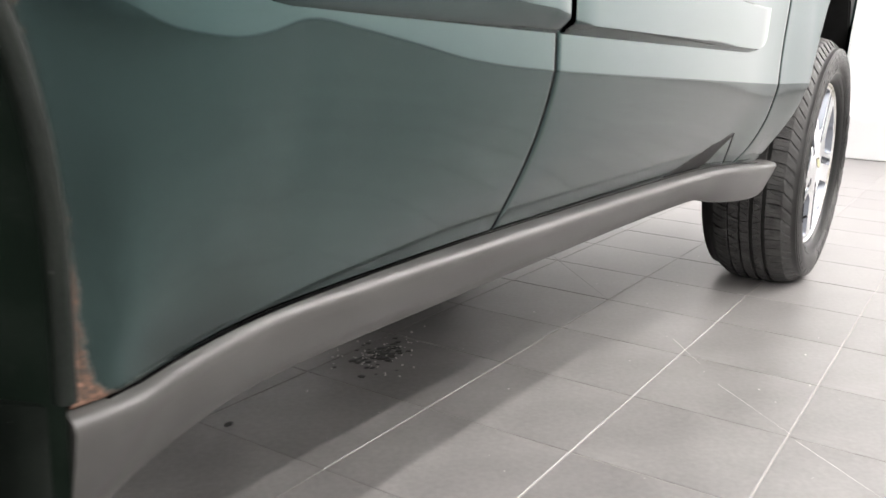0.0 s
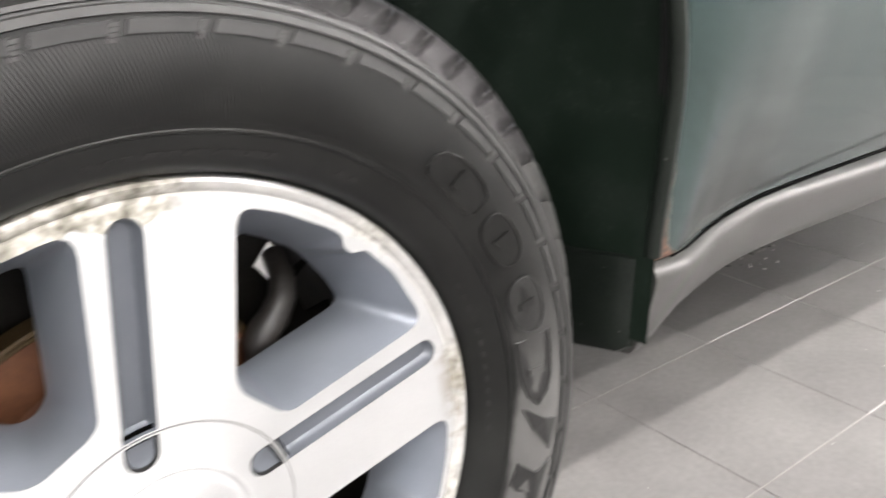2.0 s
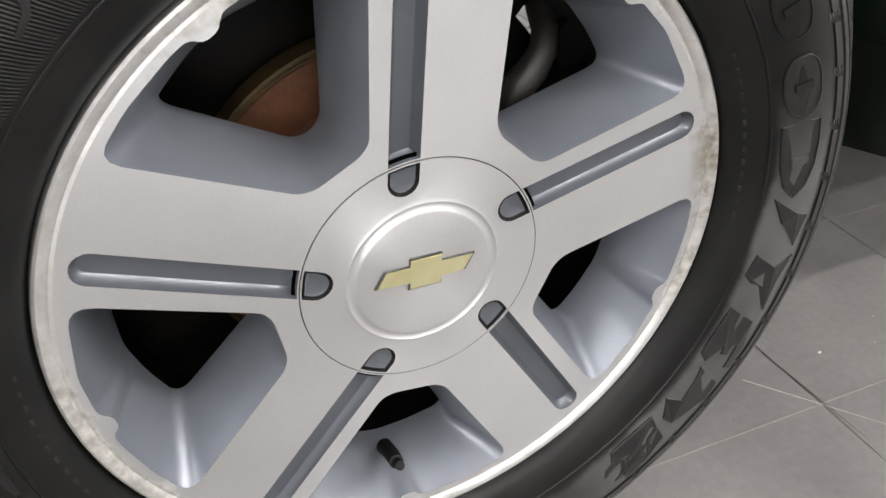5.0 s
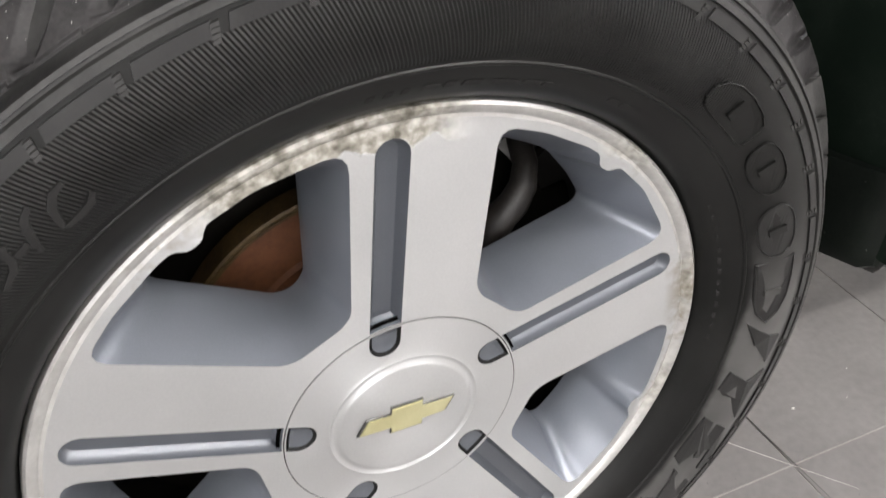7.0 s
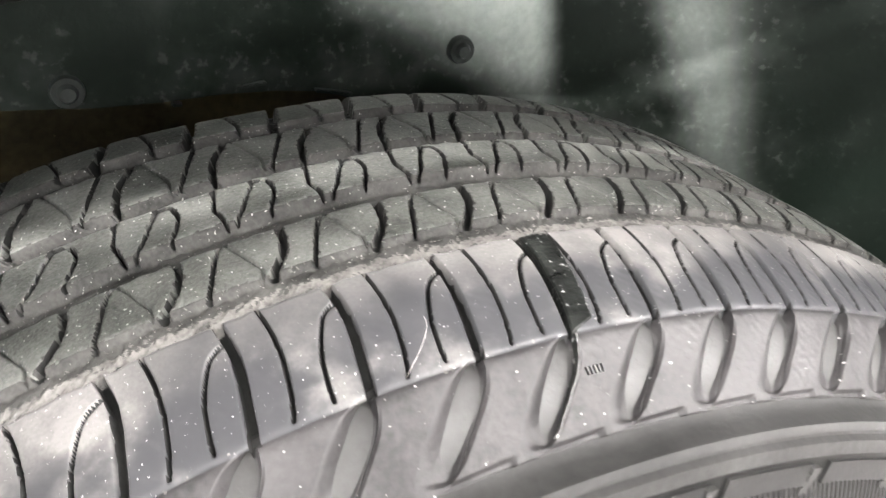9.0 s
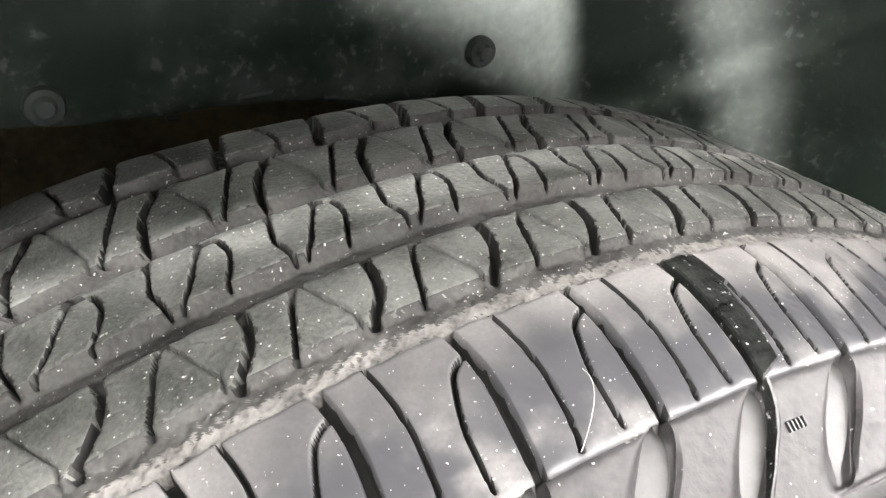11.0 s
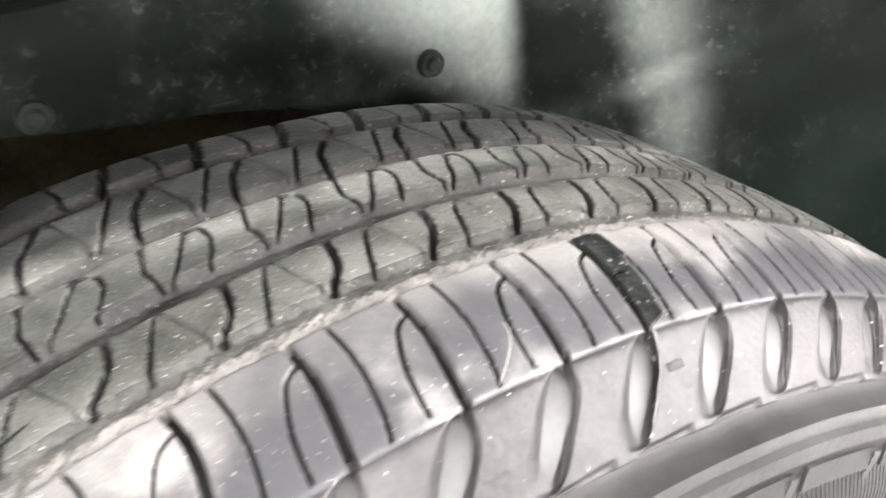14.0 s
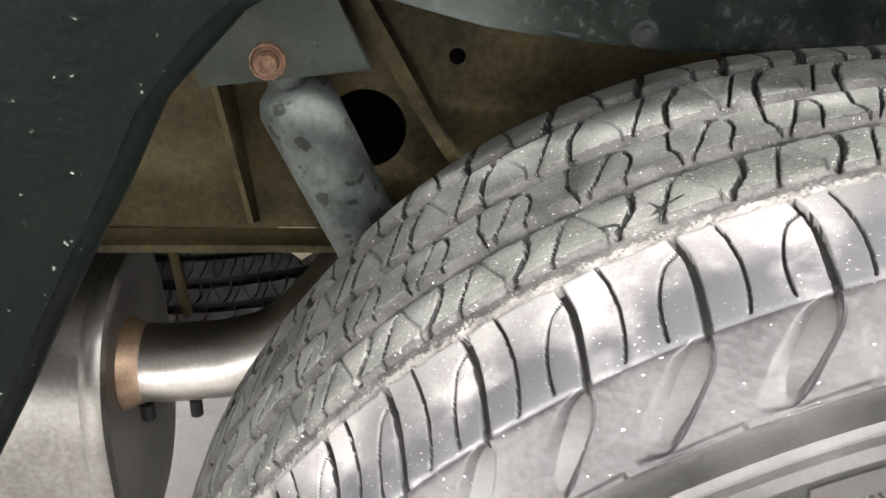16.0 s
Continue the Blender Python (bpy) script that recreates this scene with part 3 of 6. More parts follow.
part("wall_south", boxed(x0 - 0.2, WIN_X - 0.002, y0 - 0.2, y0, 0, 0.10), WALL, kind="structure", label="low white sill under the added window")
part("wall_south_head", boxed(x0 - 0.2, WIN_X - 0.002, y0 - 0.2, y0, 3.0, CEIL), WALL, kind="structure", label="white band above the added window")
window = part("window_1", boxed(x0, WIN_X - 0.004, y0 - 0.13, y0 - 0.07, 0.10, 0.15, 0.005), WALL, kind="structure", label="wide white window frame, unseen, added for the fill glow behind it")
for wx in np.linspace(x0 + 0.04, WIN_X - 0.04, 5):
    part("added_window_post", boxed(wx - 0.03, wx + 0.03, y0 - 0.13, y0 - 0.07, 0.152, 2.998, 0.005), WALL, window)
part("fill_glow_sheet", boxed(x0 - 1.0, x1 + 1.0, y0 - 1.25, y0 - 1.2, -0.1, 3.6), FILL_GLOW, kind="structure", label="unseen glowing sheet added to fill light and brighten reflections")
part("ceiling", boxed(x0 - 0.2, x1 + 0.2, y0 - 0.2, y1 + 0.2, CEIL, CEIL + 0.15), CEILING, kind="structure", label="white painted showroom ceiling")
part("baseboard", boxed(x1 - 0.05, x1 - 0.002, y0, y1, 0.003, 0.27, 0.006), PLINTH, kind="structure", label="low grey plinth along the white wall")
floor = part("floor", boxed(x0 - 0.2, x1 + 0.2, y0 - 0.2, y1 + 0.2, -0.12, -0.0015), GROUT, kind="structure", label="grey porcelain tile floor with pale grout joints")

# tube fixtures on the ceiling, the six added ones among them
tray = boxed(-TUBE_LEN / 2, TUBE_LEN / 2, -0.07, 0.07, 0, 0.06, 0.008)
first = tagged(part("ceiling_light", tray, CEILING, at=pose(0, 0, CEIL - 0.06)), "long white ceiling light with a lit tube", "ceiling light", "rows of ceiling lights")
part("diffuser", boxed(-TUBE_LEN / 2 + 0.02, TUBE_LEN / 2 - 0.02, -0.05, 0.05, -0.03, -0.002, 0.01), TUBE, first)
for i, (tx, ty) in enumerate(TUBES):
    m = pose(tx, ty, CEIL - 0.06)
    if i == 0:
        first.matrix_basis = m
    else:
        copy_thing(first, m)

# ---- the vehicle ----
suv = tagged(new("suv"), "green-grey metallic sport utility vehicle parked on grey tiles", "car")

CREASE = [(0.30, 0.74), (0.42, 0.707), (0.46, 0.694), (0.495, 0.681), (0.55, 0.675), (0.585, 0.679), (0.635, 0.691), (0.69, 0.686), (0.78, 0.674), (0.90, 0.656), (1.07, 0.644), (1.55, 0.625), (2.2, 0.602), (2.6, 0.60)]
CREST = [(0.30, -0.052), (0.42, -0.048), (0.50, -0.042), (0.60, -0.033), (0.75, -0.022), (1.0, -0.018), (2.0, -0.018), (2.2, -0.026), (2.4, -0.050), (2.6, -0.075)]
FOOT = [(0.30, -0.018), (0.43, -0.018), (0.465, -0.016), (0.53, 0.004), (0.60, 0.021), (0.68, 0.032), (0.85, 0.040), (1.06, 0.045), (1.7, 0.044), (1.95, 0.034), (2.15, 0.012), (2.28, 0.004), (2.40, -0.004)]


def ease(u):
    u = min(1, max(0, u))
    return u * u * (3 - 2 * u)


def body_y(x, z):
    """The side's y: out to a crease, tucked in below it towards the sill, leaning in above it."""
    zc = smooth_table(CREASE, x)
    yc = smooth_table(CREST, x)
    if z > zc:
        return yc + 0.05 * (z - zc)
    u = (zc - z) / (zc - 0.4455)
    return yc + (smooth_table(FOOT, x) - yc) * (0.45 * u + 0.55 * u * u)


def panel(name, left, right, bottom, top, mat, parent, nx=24, nz=24, thick=0.012, off=0.0, label="", shape=body_y):
    """A skin over the body's side between edges left(z), right(z), bottom(x), top(x), with folded-back edges."""
    bm = bmesh.new()
    grid, back = [], []
    for j in range(nz + 1):
        row, brow = [], []
        for i in range(nx + 1):
            s, t = i / nx, j / nz
            x = left(0.6) + (right(0.6) - left(0.6)) * s
            for _ in range(4):
                z = bottom(x) + (top(x) - bottom(x)) * t
                x = left(z) + (right(z) - left(z)) * s
            y = shape(x, z) - off
            edge = 0.0025 if i in (0, nx) or j in (0, nz) else 0.0
            row.append(bm.verts.new((x, y + edge, z)))
            brow.append(bm.verts.new((x, y + thick, z)))
        grid.append(row)
        back.append(brow)
    for j in range(nz):
        for i in range(nx):
            bm.faces.new((grid[j][i], grid[j][i + 1], grid[j + 1][i + 1], grid[j + 1][i]))
            bm.faces.new((back[j][i], back[j + 1][i], back[j + 1][i + 1], back[j][i + 1]))
    for j in range(nz):
        for i in (0, nx):
            bm.faces.new((grid[j][i], grid[j + 1][i], back[j + 1][i], back[j][i]))
    for i in range(nx):
        for j in (0, nz):
            bm.faces.new((grid[j][i], grid[j][i + 1], back[j][i + 1], back[j][i]))
    return part(name, bm, mat, parent, label)


def creased(name, left, right, mat, label, nx):
    """A door or fender skin in one mesh with a row of vertices along the crease."""
    bm = bmesh.new()
    rows = [("low", 0.0), ("low", 0.006)] + [("low", j / 56) for j in range(1, 56)] + [("low", 0.985), ("low", 1.0), ("high", 0.015)] + [("high", j / 14) for j in range(1, 15)]
    wide = right(0.6) - left(0.6)
    cols = [0.0, 0.003 / wide] + [i / nx for i in range(1, nx)] + [1 - 0.003 / wide, 1.0]
    grid = []
    for where, t in rows:
        row = []
        for c in cols:
            x = left(0.6) + wide * c
            for _ in range(5):
                zc = smooth_table(CREASE, x)
                z = sill_z(x) + (zc - sill_z(x)) * t if where == "low" else zc + (0.90 - zc) * t
                x = left(z) + (right(z) - left(z)) * c
            edge = 0.0012 if c in (0.0, 1.0) or (where, t) in (("low", 0.0), ("high", 1.0)) else 0.0
            row.append(bm.verts.new((x, body_y(x, z) + edge, z)))
        grid.append(row)
    for a, b in zip(grid, grid[1:]):
        for i in range(len(cols) - 1):
            bm.faces.new((a[i], a[i + 1], b[i + 1], b[i]))
    rim = [grid[0], [r[-1] for r in grid], grid[-1][::-1], [r[0] for r in grid][::-1]]
    # Folded edges are painted sheet; black here puts in the shut lines' shade.
    for line in rim:
        backs = [bm.verts.new(v.co + Vector((0, 0.022, 0))) for v in line]
        for i in range(len(line) - 1):
            bm.faces.new((line[i], backs[i], backs[i + 1], line[i + 1])).material_index = 1
    return part(name, bm, [mat, BLACK], suv, label)


# Tops of both arches are unseen; kept low there to shade the inner tread.
ARCH = [(0.40, 0.420), (0.44, 0.420), (0.50, 0.418), (0.56, 0.412), (0.62, 0.401), (0.685, 0.383), (0.74, 0.356), (0.796, 0.318), (0.830, 0.262), (0.848, 0.19), (0.854, 0.12)]
ARCH_REAR = [(0.38, -0.438), (0.5, -0.418), (0.56, -0.400), (0.629, -0.366), (0.665, -0.345), (0.70, -0.326), (0.735, -0.306), (0.765, -0.287), (0.795, -0.240), (0.818, -0.14), (0.835, -0.02), (0.854, 0.12)]
ARCH_FRONT = [(0.40, 2.24), (0.44, 2.29), (0.50, 2.355), (0.54, 2.385), (0.60, 2.413), (0.66, 2.438), (0.74, 2.475), (0.80, 2.51), (0.86, 2.60), (0.90, 2.87)]
SEAM = [(0.40, 1.060), (0.43, 1.063), (0.50, 1.071), (0.56, 1.079), (0.646, 1.085), (0.8, 1.088), (1.0, 1.09)]
DOOR_FRONT = [(0.40, 2.06), (0.432, 2.10), (0.465, 2.15), (0.515, 2.188), (0.56, 2.200), (0.604, 2.206), (0.65, 2.211), (0.71, 2.225), (0.78, 2.245), (0.9, 2.27)]
ZT = [(0.416, 0.4385), (0.8, 0.4385), (1.0, 0.438), (1.6, 0.433), (2.0, 0.428), (2.32, 0.412)]


def sill_z(x):
    """The doors' lower edge, just above the cladding."""
    return smooth_table(ZT, x) + 0.0018


def of(table, shift=0.0):
    return lambda v: smooth_table(table, v) + shift


TOP = lambda x: 0.90
creased("rear_door", of(ARCH, 0.004), of(SEAM, -0.0030), RUSTED_PAINT, "green-grey metallic rear door, rusted at the wheel arch corner", 120)
creased("front_door", of(SEAM, 0.0030), of(DOOR_FRONT, -0.004), PAINT, "green-grey metallic front door with a dark reflection patch at its lower corner", 100)
creased("front_fender", of(DOOR_FRONT, 0.003), of(ARCH_FRONT), PAINT, "green-grey metallic front fender", 40)
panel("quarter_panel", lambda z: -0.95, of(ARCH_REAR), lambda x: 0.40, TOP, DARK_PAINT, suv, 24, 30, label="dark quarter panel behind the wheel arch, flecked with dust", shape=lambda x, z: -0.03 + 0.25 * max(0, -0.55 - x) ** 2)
panel("body_side", lambda z: -0.95, lambda z: 3.55, lambda x: 0.904, lambda x: 1.12, PAINT, suv, 40, 4, label="dark green-grey upper body side", shape=lambda x, z: -0.008 + 0.4 * max(0, x - 3.2) ** 2 + 0.25 * max(0, -0.55 - x) ** 2)
panel("front_fender_nose", lambda z: 3.17 + 0.3 * max(0, z - 0.7), lambda z: 3.55, lambda x: 0.45, TOP, PAINT, suv, 8, 8, shape=lambda x, z: -0.01 + 0.4 * max(0, x - 3.2) ** 2)

# door mouldings, proud of the doors
def moulded(t, under):
    """A slope up from the lower edge, then a flat face and a rounded top."""
    t = min(1, max(0, t))
    return min(1, t / under) * (1 if t < 0.9 else math.sqrt(max(0, 1 - ((t - 0.9) / 0.1) ** 2)))


def moulding_foot(x):
    """The mouldings' lower edge, rounded up at the outer ends of the pair."""
    return 0.697 - 0.022 * (x - 0.6) + 0.035 * min(1, max(0, 1 - (x - 0.53) / 0.08)) ** 2 + 0.02 * min(1, max(0, (x - 1.95) / 0.06)) ** 2


UNDER = [(0.6, 0.36), (1.05, 0.24), (1.10, 0.13), (2.1, 0.06)]
for nm, xa, xb in (("rear_door_moulding", of(ARCH, 0.16), of(SEAM, -0.006)), ("front_door_moulding", of(SEAM, 0.010), of(DOOR_FRONT, -0.20))):
    panel(nm, xa, xb, moulding_foot, lambda x: 0.80 - 0.03 * (x - 0.6), PAINT, suv, 30, 24, 0.012,
          shape=lambda x, z: body_y(x, z) - 0.003 - 0.019 * ease((x - 0.55) / 0.06) * moulded((z - moulding_foot(x)) / 0.10, lerp_table(UNDER, x)), label="raised painted door moulding")

# dark gaps behind the shut lines and under the doors
part("door_gap_seal", boxed(1.03, 1.12, 0.055, 0.075, 0.40, 0.90), BLACK, suv)
panel("sill_seal", lambda z: 0.44, lambda z: 2.30, lambda x: 0.40, lambda x: 0.46, BLACK, suv, 40, 3, 0.01, shape=lambda x, z: body_y(x, max(z, sill_z(x))) + 0.006)
panel("shut_line_seal", of(SEAM, -0.006), of(SEAM, 0.006), sill_z, TOP, BLACK, suv, 2, 60, 0.004, shape=lambda x, z: body_y(x, z) + 0.010)
panel("shut_line_seal", of(DOOR_FRONT, -0.007), of(DOOR_FRONT, 0.007), sill_z, TOP, BLACK, suv, 2, 60, 0.004, shape=lambda x, z: body_y(x, z) + 0.010)

# rolled lip of the rear wheel arch
bm = bmesh.new()
pts = [(smooth_table(ARCH, z) - 0.003, -0.022 - 0.02 * ease((z - 0.45) / 0.2), z) for z in np.linspace(0.45, 0.8535, 24)]
tube(bm, pts, 0.0075, 10)
part("arch_lip", bm, CAP, suv, "black wheel arch lip")
bm = bmesh.new()
tube(bm, [(smooth_table(ARCH_REAR, z) - 0.002, -0.020, z) for z in np.linspace(0.40, 0.8535, 24)], 0.006, 10)
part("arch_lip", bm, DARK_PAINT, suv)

# dark reflection of the wheel arch, drawn as black patches on the front door
REFLECTION_TOP = [(1.71, 0.4375), (1.775, 0.452), (1.84, 0.470), (1.872, 0.478), (1.90, 0.487), (1.94, 0.491), (2.005, 0.503)]
REFLECTION_FOOT = [(1.71, 0.0), (1.895, 0.430), (1.935, 0.444), (1.957, 0.4665), (1.985, 0.485), (2.003, 0.4965)]
panel("reflection_patch", lambda z: 1.71, lambda z: 2.004, lambda x: max(sill_z(x) + 0.0008, lerp_table(REFLECTION_FOOT, x) + 0.0012 * noise.noise((x * 75, 1.7, 0))), lambda x: lerp_table(REFLECTION_TOP, x) + 0.0025 * noise.noise((x * 60, 0.3, 0)), CUT_BLACK, suv, 60, 8, 0.002, 0.0016, "ragged black patch standing in for a dark reflection in the paint")
panel("reflection_line", lambda z: 2.001 + 0.44 * (0.503 - z), lambda z: 2.006 + 0.44 * (0.503 - z) + 0.0015 * noise.noise((z * 200, 0.9, 0)), lambda x: sill_z(x) + 0.001, lambda x: 0.503, CUT_BLACK, suv, 2, 30, 0.002, 0.0016, "thin black line at the edge of the reflection patch")

# paint chips on the rear door
for cx, cz, cl in ((0.575, 0.628, 0.006), (0.585, 0.575, 0.004), (0.562, 0.512, 0.005), (0.60, 0.497, 0.003), (0.665, 0.484, 0.004), (0.715, 0.542, 0.003), (0.625, 0.590, 0.004), (1.135, 0.475, 0.010), (0.590, 0.530, 0.002), (0.655, 0.500, 0.003)):
    panel("paint_chip", lambda z: cx, lambda z: cx + cl, lambda x: cz, lambda x: cz + 0.0011, GRIT, suv, 1, 1, 0.001, 0.0006)

# sill cladding
YT = [(0.416, -0.029), (0.465, -0.028), (0.53, -0.006), (0.60, 0.012), (0.66, 0.022), (0.75, 0.022), (1.0, 0.020), (1.6, 0.019), (1.9, 0.010), (2.1, -0.008), (2.32, -0.020)]
YB = [(0.416, -0.012), (0.5, 0.008), (0.62, 0.026), (0.8, 0.032), (1.9, 0.032), (2.05, 0.012), (2.2, -0.006), (2.32, -0.006)]
ZB = [(0.416, 0.349), (0.52, 0.363), (0.62, 0.374), (0.8, 0.376), (1.85, 0.371), (2.0, 0.350), (2.15, 0.338), (2.27, 0.342), (2.32, 0.365)]
bm = bmesh.new()
rings = []
for x in list(np.linspace(0.418, 0.8, 34)) + list(np.linspace(0.83, 1.85, 20)) + list(np.linspace(1.88, 2.32, 24)):
    yt, yb, zb, zt = (smooth_table(t, x) for t in (YT, YB, ZB, ZT))
    h = zt - zb
    sec = [(yt + 0.16, zt + 0.002), (yt + 0.03, zt + 0.002), (yt + 0.008, zt), (yt + 0.002, zt - 0.004), (yt, zt - 0.010), (yt + 0.15 * (yb - yt), zt - 0.3 * h), (yt + 0.6 * (yb - yt), zt - 0.7 * h), (yb, zb + 0.008), (yb + 0.004, zb + 0.002), (yb + 0.012, zb), (yb + 0.12, zb + 0.004)]
    rings.append([bm.verts.new((x, y, z)) for y, z in sec])
for a, b in zip(rings, rings[1:]):
    for k in range(len(a)):
        bm.faces.new((a[k], b[k], b[(k + 1) % len(a)], a[(k + 1) % len(a)]))
bm.faces.new(rings[0])
bm.faces.new(rings[-1][::-1])
# Black line drawn along the gap between doors and cladding.
b2 = bmesh.new()
tube(b2, [(x, smooth_table(FOOT, x) + 0.001, smooth_table(ZT, x) + 0.0012) for x in np.linspace(0.45, 2.24, 60)], 0.0013, 8)
part("sill_gap_line", b2, HOLE, suv, "black line along the gap under the doors")
part("sill_cladding", bm, ROCKER, suv, "matt grey plastic sill cladding")

# wheel-well liner: inner wall curving forward into the front wall
PLAN = [(-0.27, 0.262), (-0.10, 0.275), (0.10, 0.297), (0.18, 0.294), (0.25, 0.266), (0.31, 0.212), (0.36, 0.15), (0.395, 0.08), (0.410, 0.0), (0.413, -0.028)]
LOW = [(-0.27, 0.712), (-0.19, 0.694), (-0.10, 0.681), (0.0, 0.676), (0.08, 0.64), (0.16, 0.50), (0.26, 0.38), (0.42, 0.37)]
bm = bmesh.new()
cols = []
for i in range(61):
    k = i / 60 * (len(PLAN) - 1)
    a = int(min(k, len(PLAN) - 2))
    f = k - a
    px_, py_ = (PLAN[a][j] * (1 - f) + PLAN[a + 1][j] * f for j in (0, 1))
    zl = smooth_table(LOW, px_)
    col = []
    for j in range(25):
        z = zl + (0.95 - zl) * j / 24
        lean = 0.03 * ease((z - 0.78) / 0.17)
        ribs = 0.004 * math.sin(px_ * 38) * ease((px_ + 0.25) * 6)
        col.append(bm.verts.new((px_, py_ - lean + ribs, z)))
    low = bm.verts.new((px_, py_ + 0.02, zl + 0.004))
    cols.append([low] + col)
for a, b in zip(cols, cols[1:]):
    for j in range(len(a) - 1):
        bm.faces.new((a[j], b[j], b[j + 1], a[j + 1]))
liner = part("wheel_well_liner", bm, LINER, suv, "black wheel-well liner with dust and with reflection streaks put into its colour")
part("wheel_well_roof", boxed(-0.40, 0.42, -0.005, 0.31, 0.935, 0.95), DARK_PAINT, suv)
for cx, cy, cz in ((0.112, 0.2890, 0.6870), (-0.103, 0.2745, 0.6905)):
    b2 = lathe([(0, -0.004), (0.0035, -0.0038), (0.0045, -0.002), (0.005, -0.001), (0.0075, -0.001), (0.0082, 0.001), (0.0082, 0.004)], 24)
    part("liner_clip", b2, CLIP, suv, "round push-in liner clip", at=pose(cx, cy, cz))
for cx, cy, cz, ln, rot in ((-0.015, 0.2838, 0.6822, 0.018, -2), (0.033, 0.2885, 0.6712, 0.022, 12), (-0.053, 0.2800, 0.6774, 0.005, 3), (-0.148, 0.2705, 0.691, 0.016, 11)):
    part("liner_slot_tab", boxed(-ln / 2, ln / 2, -0.0012, 0.003, -0.0009, 0.0009, 0.0004), CLIP, suv, at=pose(cx, cy - 0.002, cz, 0, rot, 0))
bm = bmesh.new()
front, rearside = [], []
for i in range(17):
    y = -0.010 + 0.19 * i / 16
    x = float(np.interp(-y, [-p[1] for p in PLAN[2:]], [p[0] for p in PLAN[2:]])) - 0.004 - 0.002 * ease(y / 0.05)
    zt = 0.444 - 0.16 * max(0, y) if y < 0.05 else 0.436
    zb = float(np.interp(y, (-0.012, 0.0, 0.05, 0.2), (0.361, 0.350, 0.343, 0.345)))
    col = [(x + 0.006, zt + 0.003), (x + 0.001, zt), (x, zt - 0.006)] + [(x - 0.003 * math.sin(3.14 * k / 6), zt - 0.006 + (zb + 0.010 - zt + 0.006) * k / 6) for k in range(1, 7)] + [(x + 0.003, zb + 0.003), (x + 0.010, zb), (x + 0.03, zb + 0.004), (x + 0.03, zt + 0.003)]
    if i == 0:
        col = [(max(p[0], x + 0.004), p[1]) for p in col]
    front.append([bm.verts.new((px_, y, z)) for px_, z in col])
for a, b in zip(front, front[1:]):
    for k in range(len(a)):
        bm.faces.new((a[k], b[k], b[(k + 1) % len(a)], a[(k + 1) % len(a)]))
bm.faces.new(front[0])
bm.faces.new(front[-1][::-1])
part("sill_end_cap", bm, CAP, suv, "black plastic end piece of the sill behind the wheel")

CHASSIS = pose(-0.0065, -0.033, 0.034) @ Matrix.Diagonal((0.937, 1.0, 0.955, 1.0))
# rear chassis seen behind the wheel
rail = slab([(-0.70, 0.502), (-0.20, 0.505), (-0.10, 0.515), (0.30, 0.53), (0.30, 0.72), (-0.70, 0.72)], 0.410, 0.50, 0.004)
part("frame_rail", rail, FRAME_RUST, suv, "brown rusted frame rail", at=CHASSIS)
bm = bmesh.new()
ring = [[bm.verts.new((x + dx, y, z)) for x, y, z in ((-0.3700, 0.350, 0.66), (-0.3560, 0.388, 0.520), (-0.3545, 0.412, 0.510), (-0.3745, 0.412, 0.70))] for dx in (-0.002, 0.002)]
bm.faces.new(ring[0])
bm.faces.new(ring[1][::-1])
for k in range(4):
    bm.faces.new((ring[0][k], ring[1][k], ring[1][(k + 1) % 4], ring[0][(k + 1) % 4]))
part("frame_flange", bm, FRAME_RUST, suv, at=CHASSIS)
part("frame_flange", boxed(-0.70, -0.20, 0.385, 0.412, 0.497, 0.503), FRAME_RUST, suv, at=CHASSIS)
bm = slab([(-0.300, 0.72), (-0.268, 0.665), (-0.205, 0.565), (-0.196, 0.565), (-0.255, 0.668), (-0.286, 0.72)], 0.375, 0.412, 0.001)
part("frame_gusset", bm, FRAME_RUST, suv, at=CHASSIS)
# Flat black discs draw the dark of the rail's holes.
for hx, hz, hr in ((-0.204, 0.641, 0.006), (-0.444, 0.571, 0.007), (-0.270, 0.586, 0.030)):
    b2 = lathe([(0, 0.0005), (hr, 0.0005), (hr, 0.003)], 32)
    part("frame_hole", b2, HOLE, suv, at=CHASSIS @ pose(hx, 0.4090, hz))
br = slab([(-0.340, 0.745), (-0.3685, 0.672), (-0.3735, 0.655), (-0.3715, 0.6415), (-0.264, 0.6545), (-0.286, 0.70), (-0.30, 0.745)], 0.333, 0.341, 0.0015)
part("shock_bracket", br, BRACKET, suv, "grey-green steel shock absorber bracket", at=CHASSIS)
b2 = lathe([(0, -0.0125), (0.0075, -0.0125), (0.0088, -0.0115), (0.0092, -0.006), (0.0105, -0.0055), (0.0120, -0.0065), (0.0132, -0.006), (0.0136, -0.003), (0.0136, 0.003)], 12)
part("bracket_bolt", b2, RUST_BOLT, suv, "orange rusted hexagon bolt", at=CHASSIS @ pose(-0.3280, 0.334, 0.6600, 0, 12, 0) @ Matrix.Diagonal((0.86, 1, 0.86, 1)))
part("shock_absorber", tubed([(-0.322, 0.352, 0.662), (-0.319, 0.353, 0.640), (-0.3185, 0.353, 0.6395), (-0.316, 0.354, 0.634), (-0.314, 0.354, 0.627), (-0.262, 0.372, 0.505), (-0.225, 0.385, 0.42)], [0.013, 0.013, 0.017, 0.0235, 0.0262, 0.0262, 0.0262], 28), SHOCK, suv, "weathered grey shock absorber", at=CHASSIS)
part("bump_stop_bracket", slab([(-0.345, 0.506), (-0.315, 0.506), (-0.313, 0.470), (-0.325, 0.462), (-0.340, 0.474)], 0.43, 0.455, 0.004), TAN, suv, at=CHASSIS)
